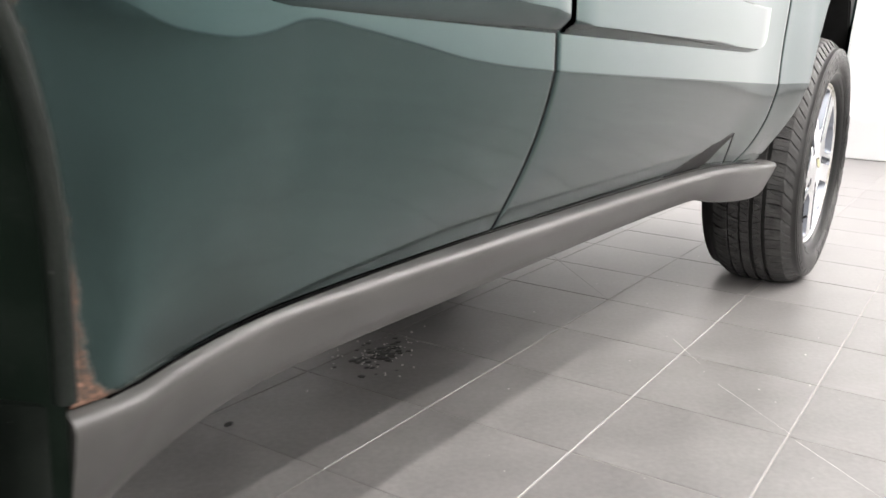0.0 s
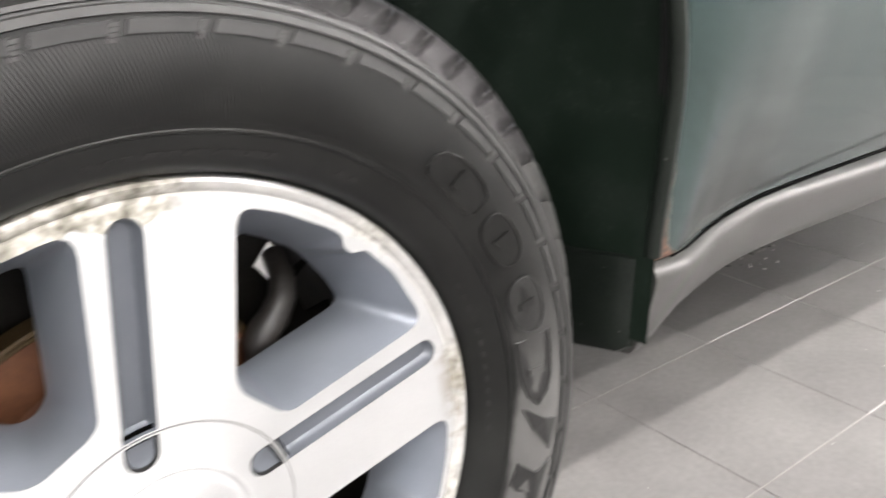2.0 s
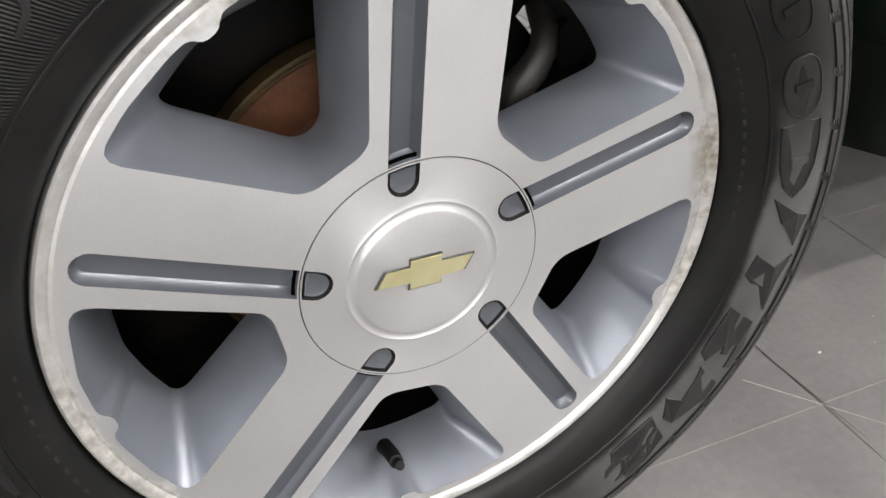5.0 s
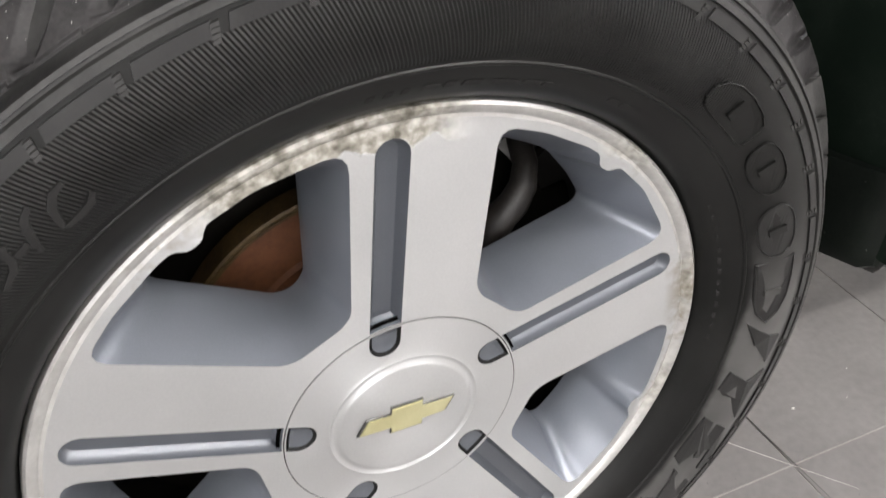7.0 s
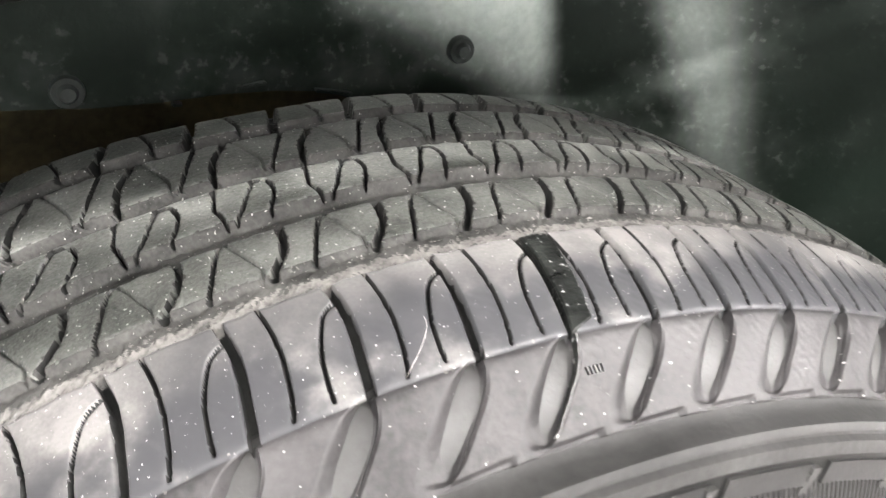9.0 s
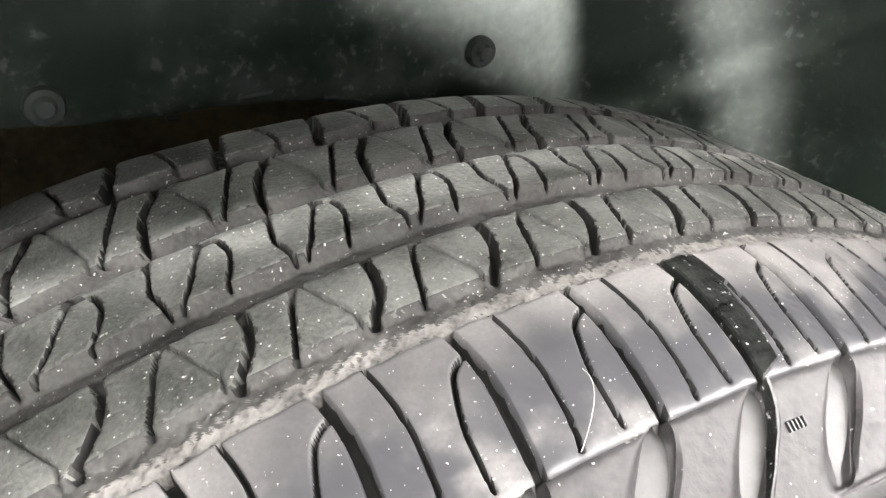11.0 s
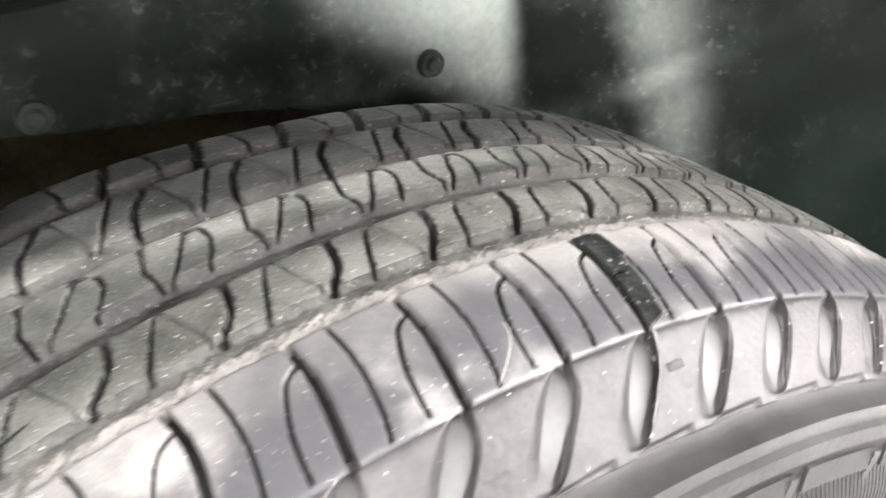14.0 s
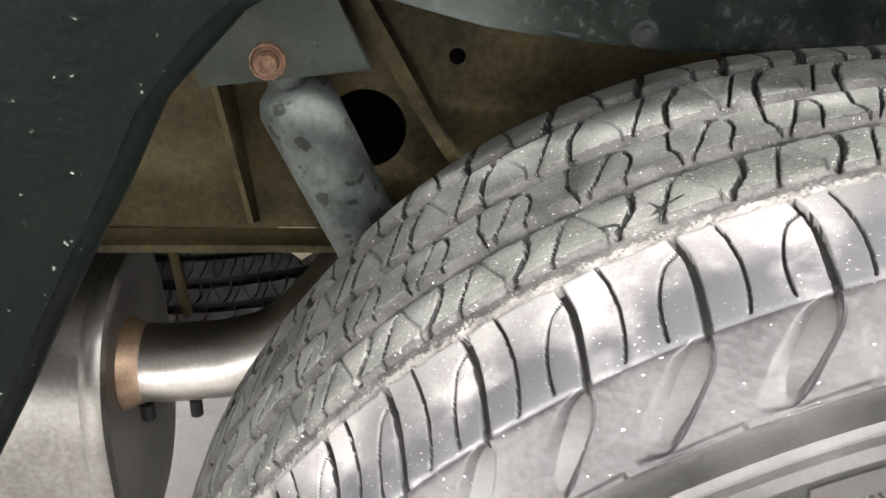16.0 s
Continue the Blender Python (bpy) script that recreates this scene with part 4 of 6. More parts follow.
part("hanger_rod", tubed([(-0.452, 0.50, 0.50), (-0.449, 0.50, 0.44), (-0.442, 0.50, 0.365)], 0.0048, 10), FRAME_RUST, suv, at=CHASSIS)

# silencer and pipe
bm = bmesh.new()
rings = []
MUF = [(-1.05, 0.80), (-1.04, 0.97), (-1.02, 1.0), (-0.505, 1.0), (-0.50, 1.04), (-0.492, 1.05), (-0.486, 1.03), (-0.484, 0.95), (-0.487, 0.90)]
for x, k in MUF:
    rings.append([bm.verts.new((x, 0.475 + 0.105 * k * math.copysign(abs(math.cos(q)) ** 0.8, math.cos(q)), 0.293 + 0.138 * k * math.copysign(abs(math.sin(q)) ** 0.8, math.sin(q)))) for q in [2 * math.pi * i / 48 for i in range(48)]])
for a, b in zip(rings, rings[1:]):
    for k in range(48):
        bm.faces.new((a[k], b[k], b[(k + 1) % 48], a[(k + 1) % 48]))
bm.faces.new(rings[0])
bm.faces.new(rings[-1][::-1])
part("silencer", bm, SILENCER, suv, "stainless exhaust silencer with a rolled end seam", at=CHASSIS)
part("exhaust_pipe", tubed([(-0.50, 0.455, 0.345), (-0.45, 0.455, 0.345), (-0.40, 0.456, 0.348), (-0.36, 0.460, 0.356), (-0.33, 0.468, 0.372), (-0.30, 0.48, 0.40), (-0.26, 0.50, 0.45), (-0.2, 0.53, 0.50), (0.0, 0.56, 0.56), (0.3, 0.58, 0.55)], 0.0345, 28), EXHAUST, suv, "stainless exhaust pipe", at=CHASSIS)
b2 = bmesh.new()
tube(b2, [(-0.490, 0.455, 0.345), (-0.484, 0.455, 0.345), (-0.478, 0.455, 0.345), (-0.470, 0.455, 0.345)], [0.042, 0.041, 0.037, 0.0352], 28)
part("pipe_weld", b2, WELD, suv, "rusted weld collar", at=CHASSIS)
part("flange_bolt", tubed([(-0.472, 0.44, 0.312), (-0.472, 0.44, 0.296)], 0.007, 8), BLACK, suv, at=CHASSIS)
part("flange_bolt", tubed([(-0.428, 0.44, 0.316), (-0.428, 0.44, 0.299)], 0.006, 8), BLACK, suv, at=CHASSIS)

# body shell, floor pan and far side
part("floor_pan", boxed(0.46, 3.2, 0.10, 1.52, 0.42, 0.50), BLACK, suv)
# Added bar: hides the bright gap between rail and spare wheel.
part("gap_blocker", boxed(-0.90, -0.05, 0.535, 0.585, 0.415, 0.60, 0.004), FRAME_RUST, suv, "brown rusted bar added to block the bright gap over the spare wheel")
part("rear_floor_pan", boxed(-0.95, 0.46, 0.43, 1.17, 0.722, 0.76), BLACK, suv)
part("body_tub", slab([(-0.95, 0.905), (3.5, 0.905), (3.55, 0.98), (3.4, 1.08), (2.5, 1.14), (-0.95, 1.14)], 0.012, 1.57, 0.01), PAINT, suv)
part("cabin", slab([(-0.90, 1.14), (2.22, 1.14), (1.53, 1.655), (-0.74, 1.655)], 0.12, 1.46, 0.03), GLASS, suv, "dark glazed cabin")
part("roof", slab([(-0.77, 1.66), (1.56, 1.66), (1.40, 1.70), (1.1, 1.725), (-0.5, 1.725), (-0.72, 1.70)], 0.13, 1.45, 0.015), PAINT, suv)
for xa, xb in ((2.25, 1.56), (1.12, 1.08), (0.20, 0.16), (-0.92, -0.76)):
    for yp in (0.112, 1.452):
        part("pillar", slab([(xa - 0.04, 1.142), (xa + 0.04, 1.142), (xb + 0.03, 1.66), (xb - 0.05, 1.66)], yp, yp + 0.016, 0.003), PAINT, suv)
part("far_side", slab([(0.45, 0.40), (2.40, 0.40), (2.45, 0.6), (2.6, 0.85), (2.6, 0.905), (0.2, 0.905), (0.40, 0.7)], 1.54, 1.58), PAINT, suv)
# Unseen; its top reaches the tub to keep light off the tread.
part("rear_bumper", boxed(-1.05, -0.945, -0.02, 1.57, 0.42, 0.903, 0.03), DARK_PAINT, suv)
part("front_bumper", boxed(3.40, 3.60, 0.05, 1.52, 0.40, 0.80, 0.05), DARK_PAINT, suv)
part("front_mud_guard", slab([(3.235, 0.86), (3.30, 0.66), (3.285, 0.48), (3.25, 0.47), (3.25, 0.62), (3.20, 0.72), (3.12, 0.86)], 0.0, 0.24, 0.006), BLACK, suv)
part("front_well_wall", boxed(2.35, 3.25, 0.32, 0.34, 0.45, 0.905), BLACK, suv)
part("front_well_back", slab([(2.30, 0.44), (2.36, 0.43), (2.45, 0.55), (2.56, 0.70), (2.62, 0.905), (2.40, 0.905)], 0.02, 0.33), BLACK, suv)


# ---- wheels ----
WIN_N = 120


def polar(r, deg):
    return (r * math.sin(radians(deg)), r * math.cos(radians(deg)))


def star_loop(corners, fillet, n=WIN_N, centre=None):
    """A rounded closed outline round (r, degrees) corners, at n even bearings from its middle."""
    pts = [Vector(polar(c[0], c[1])) for c in corners]
    round_by = [c[2] if len(c) > 2 else fillet for c in corners]
    dense = []
    k = len(pts)
    for i in range(k):
        p, a, b = pts[i], pts[i - 1], pts[(i + 1) % k]
        f = min(round_by[i], (a - p).length * 0.45, (b - p).length * 0.45)
        s, e = p + (a - p).normalized() * f, p + (b - p).normalized() * f
        for j in range(9):
            u = j / 8
            dense.append((1 - u) ** 2 * s + 2 * u * (1 - u) * p + u * u * e)
        g = min(round_by[(i + 1) % k], (p - b).length * 0.45, (pts[(i + 2) % k] - b).length * 0.45)
        far = b + (p - b).normalized() * g
        dense += [e.lerp(far, j / 16) for j in range(1, 16)]
    c = centre or Vector(polar(0.160, 39.5))
    polar_pts = sorted((math.atan2((d - c).x, (d - c).y), (d - c).length) for d in dense)
    an = [q[0] for q in polar_pts]
    ra = [q[1] for q in polar_pts]
    an = [an[-1] - 2 * math.pi] + an + [an[0] + 2 * math.pi]
    ra = [ra[-1]] + ra + [ra[0]]
    out = []
    for i in range(n):
        a = -math.pi + 2 * math.pi * (i + 0.5) / n
        r = float(np.interp(a, an, ra))
        out.append((c.x + r * math.sin(a), c.y + r * math.cos(a)))
    return out, c


OUT = [(0.2172, 15.4, 0.014), (0.2174, 24), (0.2176, 33.5), (0.2170, 36.4, 0.003), (0.2106, 37.7, 0.003), (0.2106, 40.2, 0.003), (0.2172, 42.0, 0.003), (0.2180, 50), (0.2168, 63.8, 0.016), (0.1065, 53.4, 0.012), (0.1015, 48.8), (0.1030, 30.8), (0.1095, 26.5, 0.012)]
IN = [(0.1940, 22.4, 0.014), (0.1962, 33), (0.1985, 41), (0.1958, 50), (0.1935, 58.4, 0.012), (0.1080, 46.8), (0.1030, 42.0), (0.1035, 37.5), (0.1085, 33.8)]
WIN_OUT, WIN_C = star_loop(OUT, 0.007)
WIN_IN, _ = star_loop(IN, 0.008, centre=WIN_C)


def turned(loop, deg):
    c, s = math.cos(radians(deg)), math.sin(radians(deg))
    return [(x * c + z * s, -x * s + z * c) for x, z in loop]


def capsule(low, high, hub_side, half=0.0105, n=10):
    """A slot outline leaning slightly off the radius, cut off along a circle at its hub or rim end."""
    mid = lambda z: -0.0137 + (z - 0.061) * 0.050
    on = lambda x, r: (x, math.sqrt(r * r - x * x))
    if hub_side:
        a, b = mid(low) - half, mid(low) + half
        pts = [on(a + (b - a) * i / 4, low) for i in range(5)]
        return pts + [(mid(high - half) + half * math.cos(q), high - half + half * math.sin(q)) for q in np.linspace(0, math.pi, n)]
    pts = [(mid(low + half) + half * math.cos(q), low + half + half * math.sin(q)) for q in np.linspace(math.pi, 2 * math.pi, n)]
    a, b = mid(high) + half, mid(high) - half
    return pts + [on(a + (b - a) * i / 4, high) for i in range(5)]


FACE_Y = -0.001


def filled(loops, y):
    bm = bmesh.new()
    edges = []
    for loop in loops:
        vs = [bm.verts.new((x, y, z)) for x, z in loop]
        edges += [bm.edges.new((vs[i], vs[(i + 1) % len(vs)])) for i in range(len(vs))]
    bmesh.ops.triangle_fill(bm, use_beauty=True, edges=edges, normal=(0, -1, 0))
    return bm


def circle(r, n):
    return [(r * math.sin(2 * math.pi * i / n), r * math.cos(2 * math.pi * i / n)) for i in range(n)]


def bridge(bm, loop_a, ya, loop_b, yb, close=False):
    a = [bm.verts.new((x, ya, z)) for x, z in loop_a]
    b = [bm.verts.new((x, yb, z)) for x, z in loop_b]
    n = len(a)
    for i in range(n):
        bm.faces.new((a[i], a[(i + 1) % n], b[(i + 1) % n], b[i]))
    if close:
        bm.faces.new(b)
    return a, b


def shrunk(loop, d):
    """The outline moved inward by d along its corner normals."""
    n = len(loop)
    area = sum(loop[i][0] * loop[(i + 1) % n][1] - loop[(i + 1) % n][0] * loop[i][1] for i in range(n))
    sg = 1 if area > 0 else -1
    out = []
    for i in range(n):
        p, a, b = Vector(loop[i]), Vector(loop[i - 1]), Vector(loop[(i + 1) % n])
        e1, e2 = (p - a).normalized(), (b - p).normalized()
        n1, n2 = Vector((-e1.y, e1.x)) * sg, Vector((-e2.y, e2.x)) * sg
        m = n1 + n2
        k = 1 + n1.dot(n2)
        m = m / max(k, 0.35)
        out.append(tuple(p + m * d))
    return out


ROUND = 2 * math.pi * 364.3     # millimetres round the crown
UNIT = 31.5                     # the length of a block as drawn below
FIRST = 12.0


def pitches():
    """(start, length) of each tread repeat round the tyre; lengths differ, as on real tyres."""
    ahead = [31.0, 30.5, 30.0, 30.0, 31.0, 32.0, 33.0, 34.0]
    behind = [30.3, 32.7, 32.6, 33.9, 40.3, 40.9, 36.9, 34.5, 30.9, 30.5]
    rest = [34.6 + 4.0 * math.sin(i * 0.61) for i in range(47)]
    k = (ROUND - sum(ahead) - sum(behind)) / sum(rest)
    out, u = [], FIRST
    for p in behind:
        out.append((u, p))
        u -= p
    u = FIRST
    for p in ahead + [r * k for r in rest]:
        u += p
        out.append((u, p))
    return sorted(out)


def crown(y):
    return 0.3643 - 0.0115 * (abs(y - 0.114) / 0.104) ** 3 - 0.022 * (max(0.0, y - 0.170) / 0.037) ** 2


def bulge(u, v):
    """The worn tyre is a little out of round, fullest between its top and its sides."""
    def soft(q):
        q = np.clip(q, 0, 1)
        return q * q * (3 - 2 * q)
    w = (u + ROUND / 2) % ROUND - ROUND / 2
    ahead = 0.010 * soft((w - 95) / 200) * (1 - soft((w - 760) / 250))
    behind = 0.005 * soft((-w - 60) / 230) * (1 - soft((-w - 380) / 180))
    far = 0.006 * soft((-w - 20) / 110) * (1 - soft((-w - 180) / 160)) * soft((v - 100) / 60)
    return far + ahead * soft((v + 20) / 26) * (1 - 0.5 * soft((v - 70) / 80)) + behind * soft((v - 22) / 45)


def on_tread(u, y, h):
    """Millimetres round and across the tread, h metres proud of the crown."""
    a, r = u / 364.3, crown(y / 1000) + h + float(bulge(u, y))
    return (r * math.sin(a), y / 1000, r * math.cos(a))


def on_side(u, s, h):
    """Millimetres round and down the shoulder's flank."""
    k = s / 30.0
    y, r = 0.0095 - 0.0235 * k - 0.66 * h, 0.3528 - 0.0195 * k + 0.75 * h + float(bulge(u, 10 - s))
    a = u / 364.3
    return (r * math.sin(a), y, r * math.cos(a))


def prism(bm, poly, place, depth, chamfer=0.55, u0=0.0, k=1.0):
    poly = [(u * k, v) for u, v in poly]
    base = [bm.verts.new(place(u + u0, v, -depth - (0.012 if depth > 0.005 else 0.0))) for u, v in poly]
    rim = [bm.verts.new(place(u + u0, v, -0.0006)) for u, v in poly]
    top = [bm.verts.new(place(u + u0, v, 0.0)) for u, v in shrunk(poly, chamfer)]
    n = len(poly)
    for i in range(n):
        j = (i + 1) % n
        bm.faces.new((base[i], base[j], rim[j], rim[i]))
        bm.faces.new((rim[i], rim[j], top[j], top[i]))
    bm.faces.new(top)


P = UNIT


def trace(pts, n=9):
    """Even steps along a soft curve through (u, y) points."""
    ys = np.linspace(pts[0][1], pts[-1][1], n)
    tab = sorted((p[1], p[0]) for p in pts)
    return [(smooth_table(tab, v), float(v)) for v in ys]


CUT_D = trace([(0, 49.5), (0.6, 43), (0.3, 37), (-1.2, 25), (-2.5, 17), (-4.6, 10)])
CUT_A = trace([(-19.0, 50.2), (-19.2, 40), (-20.3, 31), (-22, 21), (-24.2, 13.5)])
CUT_B = trace([(-4.6, 41.5), (-7.5, 35), (-9.8, 29), (-11.2, 20), (-12.2, 13.5)])


def moved(line, du):
    return [(u + du, v) for u, v in line]


def slit(line, w):
    """Down one side of a thin cut and back up the other."""
    k = len(line)
    return [(u - w * (1 - 0.6 * i / k), v) for i, (u, v) in enumerate(line)] + [(u + w * (1 - 0.6 * i / k), v) for i, (u, v) in reversed(list(enumerate(line)))]


SHOULDER_TOP = moved(CUT_D, -P + 1.6)[::-1] + [(-P + 8, 50.6)] + slit(CUT_A, 0.42) + [(-9, 50.1)] + moved(CUT_D, -1.6)[:2] + [(-1.5, 42.4)] + slit(CUT_B, 0.42) + [(-1.2, 40.8)] + moved(CUT_D, -1.6)[2:]
STRIP_TOP = moved(CUT_D, -P + 1.6)[::-1] + [(-P + 6, 50.1), (-20.5, 49.6)] + moved(CUT_A, -1.0)[1:]


def flank(bm, u0, size=1.0):
    """The lug's outer flank: a sharp wall at one side, a soft ramp into the next trench at the other."""
    rows = [(-2.0, -0.0004), (0.0, 0.0), (2.5, 0.0), (8, 0.0), (14, 0.0), (20, 0.0), (26.5, -0.0003)]
    lean = lambda s: -4.6 - 23.5 * max(0, s) / 27
    grid = []
    for s, h in rows:
        t = lean(s)
        left, right = -P + t + 1.5, t - 1.2
        k = ease(max(0, s) / 5)
        cols = [(left, -0.006), (left, h - 0.0007), (left + 0.8, h), ((left + right) / 2, h), (right - 9.5, h), (right - 6.5, h - 0.0005 * k), (right - 3.2, h - 0.0022 * k), (right, h - 0.0042 * k), (right + 1.4, h - 0.0052 * k), (right + 2.0, -0.006)]
        grid.append([bm.verts.new(on_side(u * size + u0, s, hh)) for u, hh in cols])
    grid.append([bm.verts.new(on_side((-P + lean(27) + 1.5 + (P - 3) * i / 9) * size + u0, 27.2, -0.0050)) for i in range(10)])
    for a, b in zip(grid, grid[1:]):
        for i in range(9):
            bm.faces.new((a[i], a[i + 1], b[i + 1], b[i]))


RIB_TWO = [
    [(-17.3, 91.5), (-0.6, 92.5), (-1.4, 86), (-2.9, 80), (-8.0, 71), (-13.4, 66.5), (-14.4, 76)],
    [(2.7, 92), (10.6, 91.5), (8.5, 84), (4.5, 76), (-0.9, 65), (-11.6, 65), (-5.4, 71), (0.1, 80), (1.8, 86)],
    [(12.0, 91.5), (13.8, 91), (16.8, 76), (18.2, 65.5), (0.5, 65), (5.8, 76), (9.8, 84)]]
RIB_MID = [
    [(-8.3, 132), (0.4, 132), (-1.2, 126), (-3.7, 119.5), (-12.0, 107.5), (-13.3, 113), (-13.2, 118), (-10.5, 125)],
    [(1.8, 132), (13.9, 132), (11.2, 125), (7.8, 118), (-0.4, 105), (-12.6, 105), (-2.3, 119.5), (0.2, 126)],
    [(15.3, 132), (22.7, 132), (20.3, 125), (17.8, 118), (17.7, 112), (18.6, 105.5), (1.0, 105), (9.1, 118), (12.5, 125)]]
RIB_FOUR = [
    [(-7.0, 140), (9.9, 140), (9.5, 144), (7.6, 150), (4.4, 156.5), (0.0, 158), (-3.4, 153), (-6.2, 146)],
    [(6.2, 167), (22.7, 167), (18.6, 158), (12.0, 143.5), (11.0, 145), (9.0, 151), (5.9, 158.5), (3.4, 160)],
    [(24.2, 167), (34.8, 167), (29.4, 160), (25.0, 153.5), (21.9, 140), (11.6, 140), (13.2, 143), (20.0, 158)]]
RIB_IN = [
    [(-12.4, 175), (-10.0, 187), (-6.4, 203), (-2.0, 219), (17.7, 219), (13.8, 203), (10.7, 190), (6.7, 175)],
    [(8.0, 175), (12.0, 190), (15.2, 203), (19.1, 219), (26.3, 219), (22.4, 203), (18.3, 187), (15.8, 175)]]
ACROSS = [(51, 49.5), (65, 61.5), (92, 82), (105, 94), (132, 115.8), (140, 122.5), (167, 147.5), (175, 153.5), (219, 197)]


def laid(poly, v0, v1, s0, s1):
    """Lay a drawn block onto the tread: leaned along the rib, and spread across to its true width."""
    return [(u * 0.972 + s0 + (s1 - s0) * (v - v0) / (v1 - v0), lerp_table(ACROSS, v)) for u, v in poly]


RIB_TWO = [laid(p, 65, 92, 0, -3) for p in RIB_TWO]
RIB_MID = [laid(p, 105, 132, -3, -7) for p in RIB_MID]
RIB_FOUR = [laid(p, 140, 167, -3, -6.8) for p in RIB_FOUR]
RIB_IN = [laid(p, 175, 219, -5, -5) for p in RIB_IN]
TREAD_RIBS = RIB_TWO + RIB_MID + RIB_FOUR
DEPTH = 0.0075

# cuts of the worn tread, millimetres over one repeat of length P: (points, half width, depth)
CUT_RIGHT = [(-2.9, 10), (-1.6, 16), (-0.4, 23.5), (0.6, 30), (1.2, 38), (0.7, 45), (0.0, 50), (-5.0, 56), (-11.9, 62), (-8.5, 66.5), (-5.5, 72), (-4.0, 78), (-3.8, 83.8), (-3.4, 90), (-2.7, 95.5), (-0.5, 100.5), (1.9, 108), (0.6, 115), (-3.0, 117.5), (-8, 121), (-14.4, 124), (-13, 131), (-10.8, 138), (-7, 144), (-5.2, 148.5), (-9, 153), (-16.5, 158), (-13.8, 165), (-11, 180), (-8, 202)]
CUTS = [
    ([(0.1, 50.8), (0.0, 50), (0.7, 45), (1.2, 38), (0.6, 30), (-0.4, 23.5), (-1.6, 16), (-2.9, 9)], 1.6, 5.2),
    ([(-20.3, 49.8), (-19.6, 45), (-19.2, 40), (-19.3, 30), (-20.7, 21), (-22.3, 14.5), (-23.3, 12)], 0.40, 3.4),
    ([(0.2, 42.6), (-4.5, 39.5), (-7.5, 33.5), (-10, 26), (-11.4, 18), (-11.9, 12.8)], 0.40, 3.4),
    ([(-3.8, 85), (-4.0, 78), (-5.5, 72), (-8.5, 66.5), (-11.9, 61.5)], 1.15, 5.0),
    ([(-23.2, 82.0), (-25.5, 76), (-28.3, 67.5), (-30.8, 61)], 0.42, 4.5),
    ([(-23.2, 82.0), (-20.2, 83.2), (-17.5, 76), (-14.8, 69), (-14.0, 66), (-15.0, 61)], 0.2, 2.2),
    ([(-16, 118), (-17.8, 109), (-18.4, 104.6), (-17.6, 101), (-17, 95)], 0.42, 4.5),
    ([(-3.4, 118), (-4.0, 114.5), (-7, 108.5), (-10.4, 100.3), (-13.8, 95)], 0.42, 4.5),
    ([(-4.0, 114.8), (0.6, 115), (1.9, 108), (-0.5, 100.5), (-2.7, 95)], 0.42, 4.5),
    ([(-5.2, 149), (-7, 144), (-10.8, 138), (-13, 131), (-14.4, 123.5)], 1.05, 5.0),
    ([(-15.3, 149), (-19, 140), (-23.2, 129.5), (-25.7, 123.5)], 0.42, 4.5),
    ([(-34, 148.5), (-31.3, 141.5), (-28.2, 131.5), (-28.2, 127), (-28.8, 123.5)], 0.2, 2.2),
    ([(-16.5, 157), (-13.8, 165), (-11, 180), (-8, 202)], 1.9, 6.0),
    ([(2.5, 157), (3, 163), (0.5, 178), (-2, 190)], 0.40, 4.5)]
GROOVES = [(50.0, 62.3), (83.8, 96.0), (117.3, 124.6), (148.6, 158.0)]
SCOOP_R = [(0, -2.2), (3, -2.5), (7, -3.8), (11, -6.2), (16.5, -11), (22, -16.2), (25.5, -19.8), (27.3, -23)]
SCOOP_L = [(0, -7), (2.4, -12.3), (8, -18.6), (14.5, -24.4), (20, -29.2), (23, -31.4), (25.3, -31.2), (26.6, -28), (27.3, -24)]


def steps(x, a, b):
    t = np.clip((x - a) / (b - a), 0, 1)
    return t * t * (3 - 2 * t)


def waves(u, v, seed, size):
    """Smooth uneven relief from a few crossed waves, -1 to 1."""
    g = random.Random(seed)
    out = np.zeros_like(u)
    for _ in range(7):
        a, f = g.uniform(0, 6.28), g.uniform(0.5, 1.6) / size
        out += np.sin(6.28 * f * (u * math.cos(a) + v * math.sin(a)) + g.uniform(0, 6.28))
    return out / 4.0


def to_line(u, v, line):
    best = np.full(u.shape, 1e9)
    for (ax, ay), (bx, by) in zip(line, line[1:]):
        dx, dy = bx - ax, by - ay
        t = np.clip(((u - ax) * dx + (v - ay) * dy) / (dx * dx + dy * dy), 0, 1)
        best = np.minimum(best, np.hypot(u - ax - t * dx, v - ay - t * dy))
    return best


def soft_line(pts, n=5):
    """A curve through the points."""
    ps = [pts[0]] + list(pts) + [pts[-1]]
    out = []
    for a, b, c, d in zip(ps, ps[1:], ps[2:], ps[3:]):
        for i in range(n):
            t = i / n
            out.append(tuple(0.5 * (2 * b[j] + (c[j] - a[j]) * t + (2 * a[j] - 5 * b[j] + 4 * c[j] - d[j]) * t * t + (3 * b[j] - a[j] - 3 * c[j] + d[j]) * t ** 3) for j in (0, 1)))
    return out + [tuple(pts[-1])]


CUTS = [(soft_line(c), w, d) for c, w, d in CUTS]
SCOOP_R, SCOOP_L = soft_line(SCOOP_R), soft_line(SCOOP_L)


